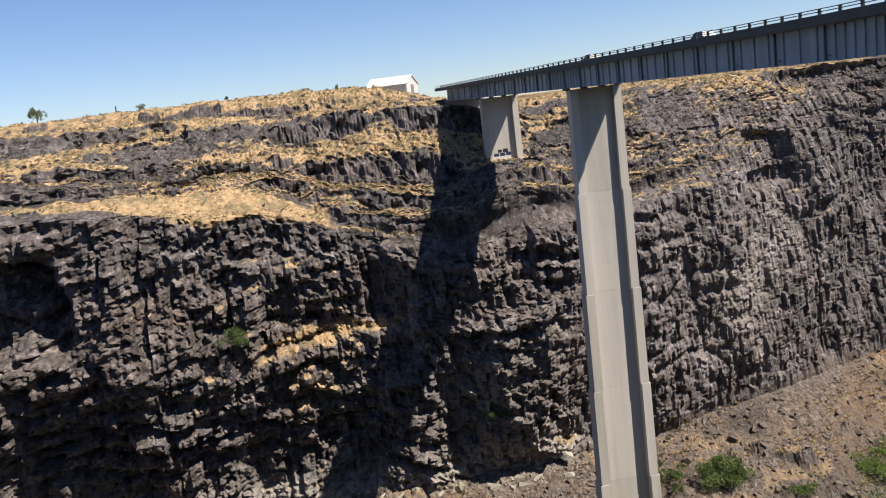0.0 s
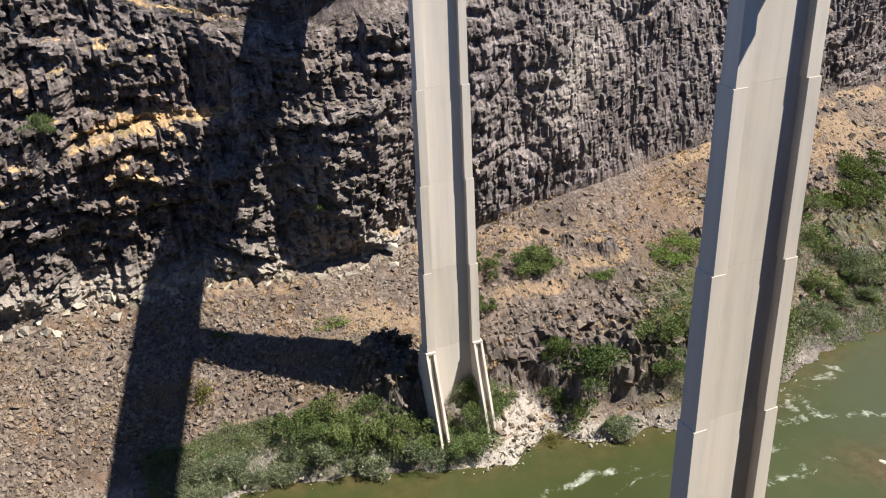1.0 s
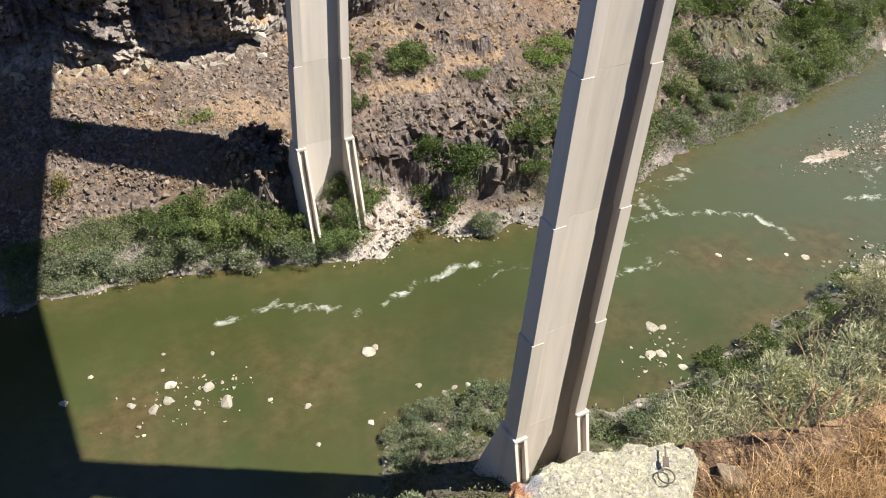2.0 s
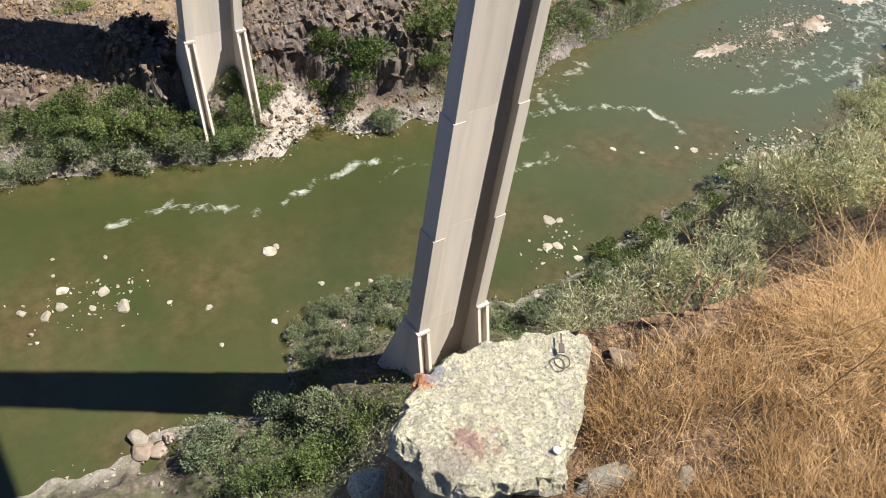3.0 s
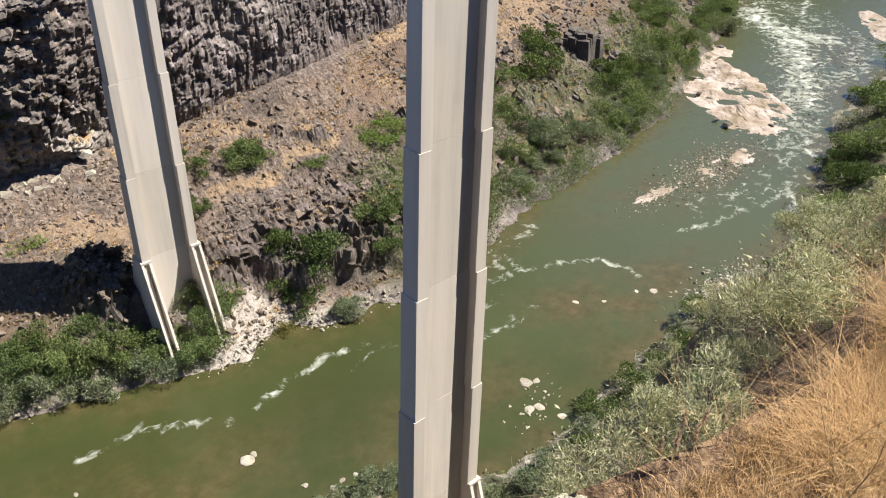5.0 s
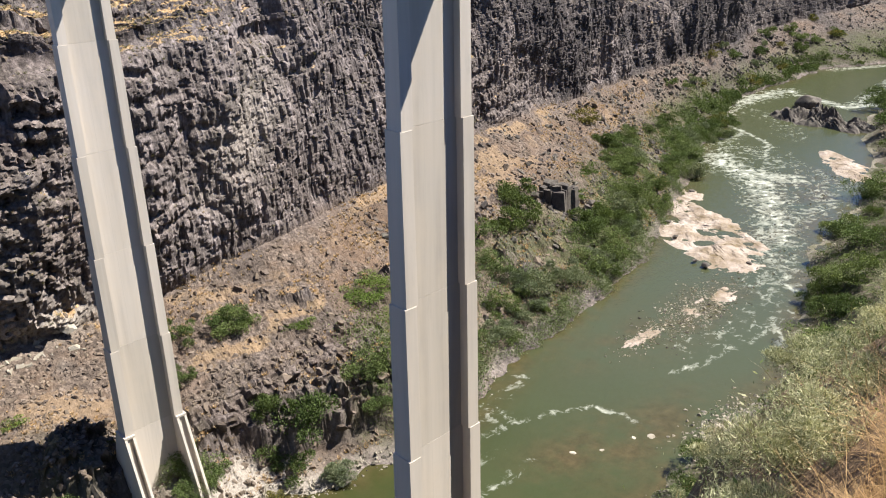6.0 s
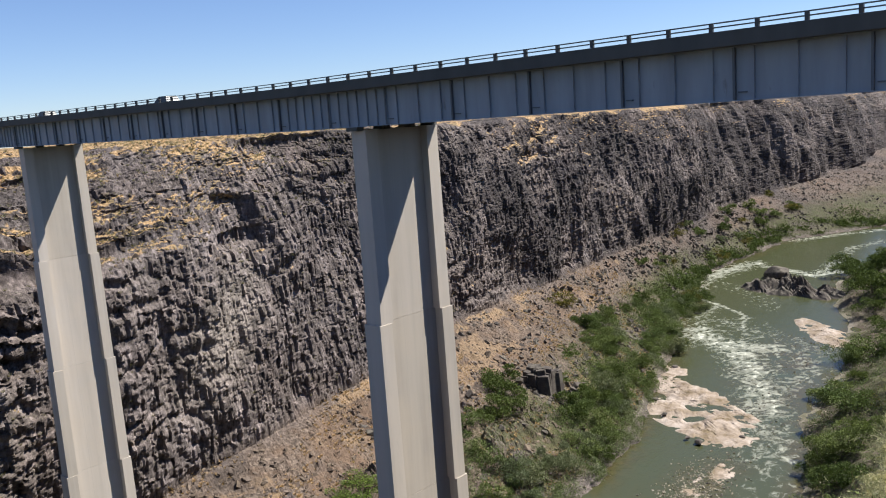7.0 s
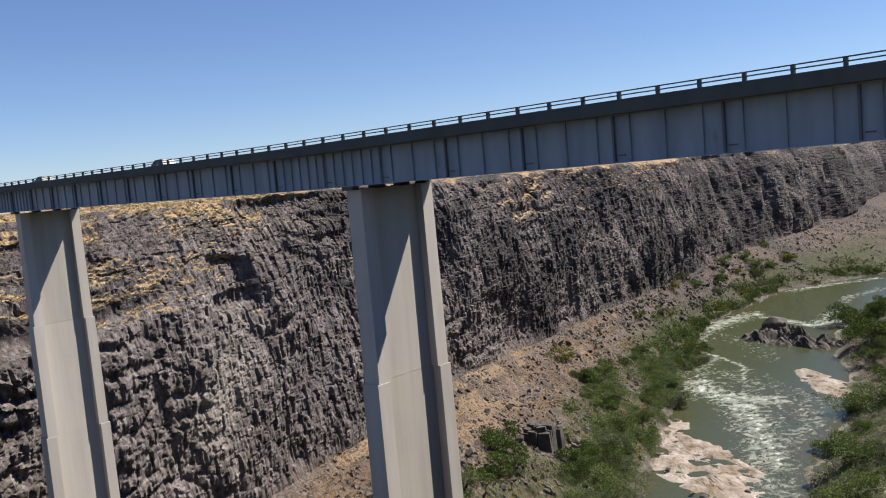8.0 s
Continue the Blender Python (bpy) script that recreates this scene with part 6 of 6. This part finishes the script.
def near_height(x, y):
    """Height of the near ground at arrays of places."""
    sel = (NEAR_PTS[:, 0] > -1) & (NEAR_PTS[:, 0] < 14) & (NEAR_PTS[:, 1] > -4) & (NEAR_PTS[:, 1] < 5)
    p = NEAR_PTS[sel]
    out = np.empty(len(x))
    for i in range(0, len(x), 500):
        d = (p[None, :, 0] - x[i : i + 500, None]) ** 2 + (p[None, :, 1] - y[i : i + 500, None]) ** 2
        out[i : i + 500] = p[np.argmin(d, 1), 2]
    return out


def grass_edge(x):
    """How far towards the drop the dry grass grows."""
    return np.interp(x, [2.0, 2.8, 3.1, 3.4, 3.8, 4.2, 5.4, 9.0], [1.0, 1.55, 1.62, 1.5, 1.42, 1.38, 1.36, 1.3])


def rim_area(r, n):
    x = 2.1 + r.random(4 * n) ** 1.3 * 7.5
    y = grass_edge(x) - 1.7 + r.random(4 * n) * 1.7
    w = 0.05 + vnoise(x * 3.4, y * 3.4, 0, 61) ** 2.4
    k = r.choice(4 * n, n, p=w / w.sum())
    x, y = x[k], y[k]
    on_block = (x < 3.0) & (y > 0.83 * (x - 2.18) + 1.04)
    y = np.where(on_block, y - 0.75, y)
    return x, y


def clump_area(r, n):
    cx = 2.5 + r.random(60) * 6
    cy = grass_edge(cx) - 1.5 + r.random(60) * 1.5
    cy = np.where((cx < 3.15) & (cy > 0.83 * (cx - 2.18) + 0.9), cy - 0.8, cy)
    k = r.integers(0, 60, n)
    return cx[k] + r.normal(size=n) * 0.16, cy[k] + r.normal(size=n) * 0.16


M_DRY = leaf_mat("orange_dry_grass", (0.07, 0.038, 0.017), (0.6, 0.365, 0.18))
M_PLUME = leaf_mat("bright_orange_grass", (0.2, 0.12, 0.055), (0.64, 0.43, 0.22))
M_PALEDRY = leaf_mat("pale_dry_stalks", (0.28, 0.18, 0.09), (0.68, 0.48, 0.27))
grass_blades("dry_grass", 90000, rim_area, 0.125, M_DRY, 11, "orange brown dry grass on the canyon rim", 1.0, 0.0012)
grass_blades("grass_clumps", 14000, clump_area, 0.16, M_PALEDRY, 12, "pale dry grass clumps along the rim", 0.9, 0.0013)


def plume_area(r, n):
    cx, cy = 4.2 + r.random(14) * 2.0, 0.7 + r.random(14) * 0.45
    k = r.integers(0, 14, n)
    return cx[k] + r.normal(size=n) * 0.13, cy[k] + r.normal(size=n) * 0.13


grass_blades("grass_plumes", 9000, plume_area, 0.36, M_PLUME, 13, "tall bright orange dry grass plumes at the rim", 1.5, 0.0013)


def stalk(x, y, length, a, lean, seed):
    """A long bare stalk with side twigs."""
    r = random.Random(seed)
    bm = bmesh.new()

    def limb(p, d, n, w, depth):
        ring = None
        for k in range(n):
            side = d.cross(Vector((0.3, 0.5, 0.8))).normalized()
            up = side.cross(d).normalized()
            now = [bm.verts.new(p + (side * math.cos(b) + up * math.sin(b)) * w * (1 - 0.75 * k / n)) for b in (0, 2.09, 4.19)]
            if ring:
                for i in range(3):
                    bm.faces.new((ring[i], ring[(i + 1) % 3], now[(i + 1) % 3], now[i]))
            ring = now
            if depth and k > 1 and r.random() < 0.6:
                limb(p.copy(), (d + Vector((r.uniform(-1, 1), r.uniform(-1, 1), r.uniform(-0.2, 0.8)))).normalized(), max(3, n - k), w * 0.55, depth - 1)
            p = p + d * (length / 12)
            d = (d + Vector((r.uniform(-0.16, 0.16), r.uniform(-0.16, 0.16), r.uniform(-0.14, 0.08)))).normalized()

    limb(Vector((0, 0, 0)), Vector((math.cos(a) * lean, math.sin(a) * lean, 1)).normalized(), 12, 0.0045, 2)
    ob = part("dry_stalk", bm, M_PALEDRY)
    ob.matrix_basis = pose(x, y, near_height(np.array([x]), np.array([y]))[0] - 0.02)
    tagged(ob, "long bare dry stalk rising from the grass", "stalk", "dry stalks on the rim")


for k in range(26):
    x = 3.3 + R.random() * 5.0
    stalk(x, near_edge(x) - 1.2 + R.random() * 1.6, R.uniform(0.5, 1.15), R.uniform(0, 6.28), R.uniform(0.3, 1.0), 500 + k)


def dry_weed(x, y, height, lean, seed):
    """A dead weed: a thin stem with a long fuzzy seed head."""
    r = random.Random(seed)
    ob = tagged(new("dry_weed"), "dead brown weed with a fuzzy seed spike", "weed", "dead weeds at the rim")
    ob.matrix_basis = pose(x, y, near_height(np.array([x]), np.array([y]))[0] - 0.03, lean, lean * 0.6, r.uniform(0, 360))
    bm = bmesh.new()
    bmesh.ops.create_cone(bm, segments=5, radius1=0.004, radius2=0.002, depth=height, matrix=Matrix.Translation((0, 0, height / 2)))
    part("stem", bm, M_PALEDRY, ob)
    bm = bmesh.new()
    for k in range(260):
        t, a = r.random(), r.uniform(0, 6.283)
        base = Vector((0, 0, height * (0.5 + 0.5 * t)))
        d = Vector((math.cos(a), math.sin(a), r.uniform(0.1, 1.0))).normalized() * (0.012 + 0.02 * math.sin(3.0 * min(1.0, t + 0.12)))
        side = d.cross(Vector((r.uniform(-1, 1), r.uniform(-1, 1), 1))).normalized() * 0.0022
        bm.faces.new([bm.verts.new(q) for q in (base - side, base + side, base + d)])
    part("seed_head", bm, M_WEED, ob)


M_WEED = leaf_mat("brown_seed_heads", (0.16, 0.1, 0.06), (0.5, 0.36, 0.25))
for k, (x, y) in enumerate(((3.42, 1.72), (3.52, 1.66), (3.63, 1.7), (3.7, 1.62), (3.82, 1.68), (3.9, 1.58))):
    dry_weed(x, y, 0.3 + 0.06 * (k % 3), 6 - 3 * (k % 4), 700 + k)
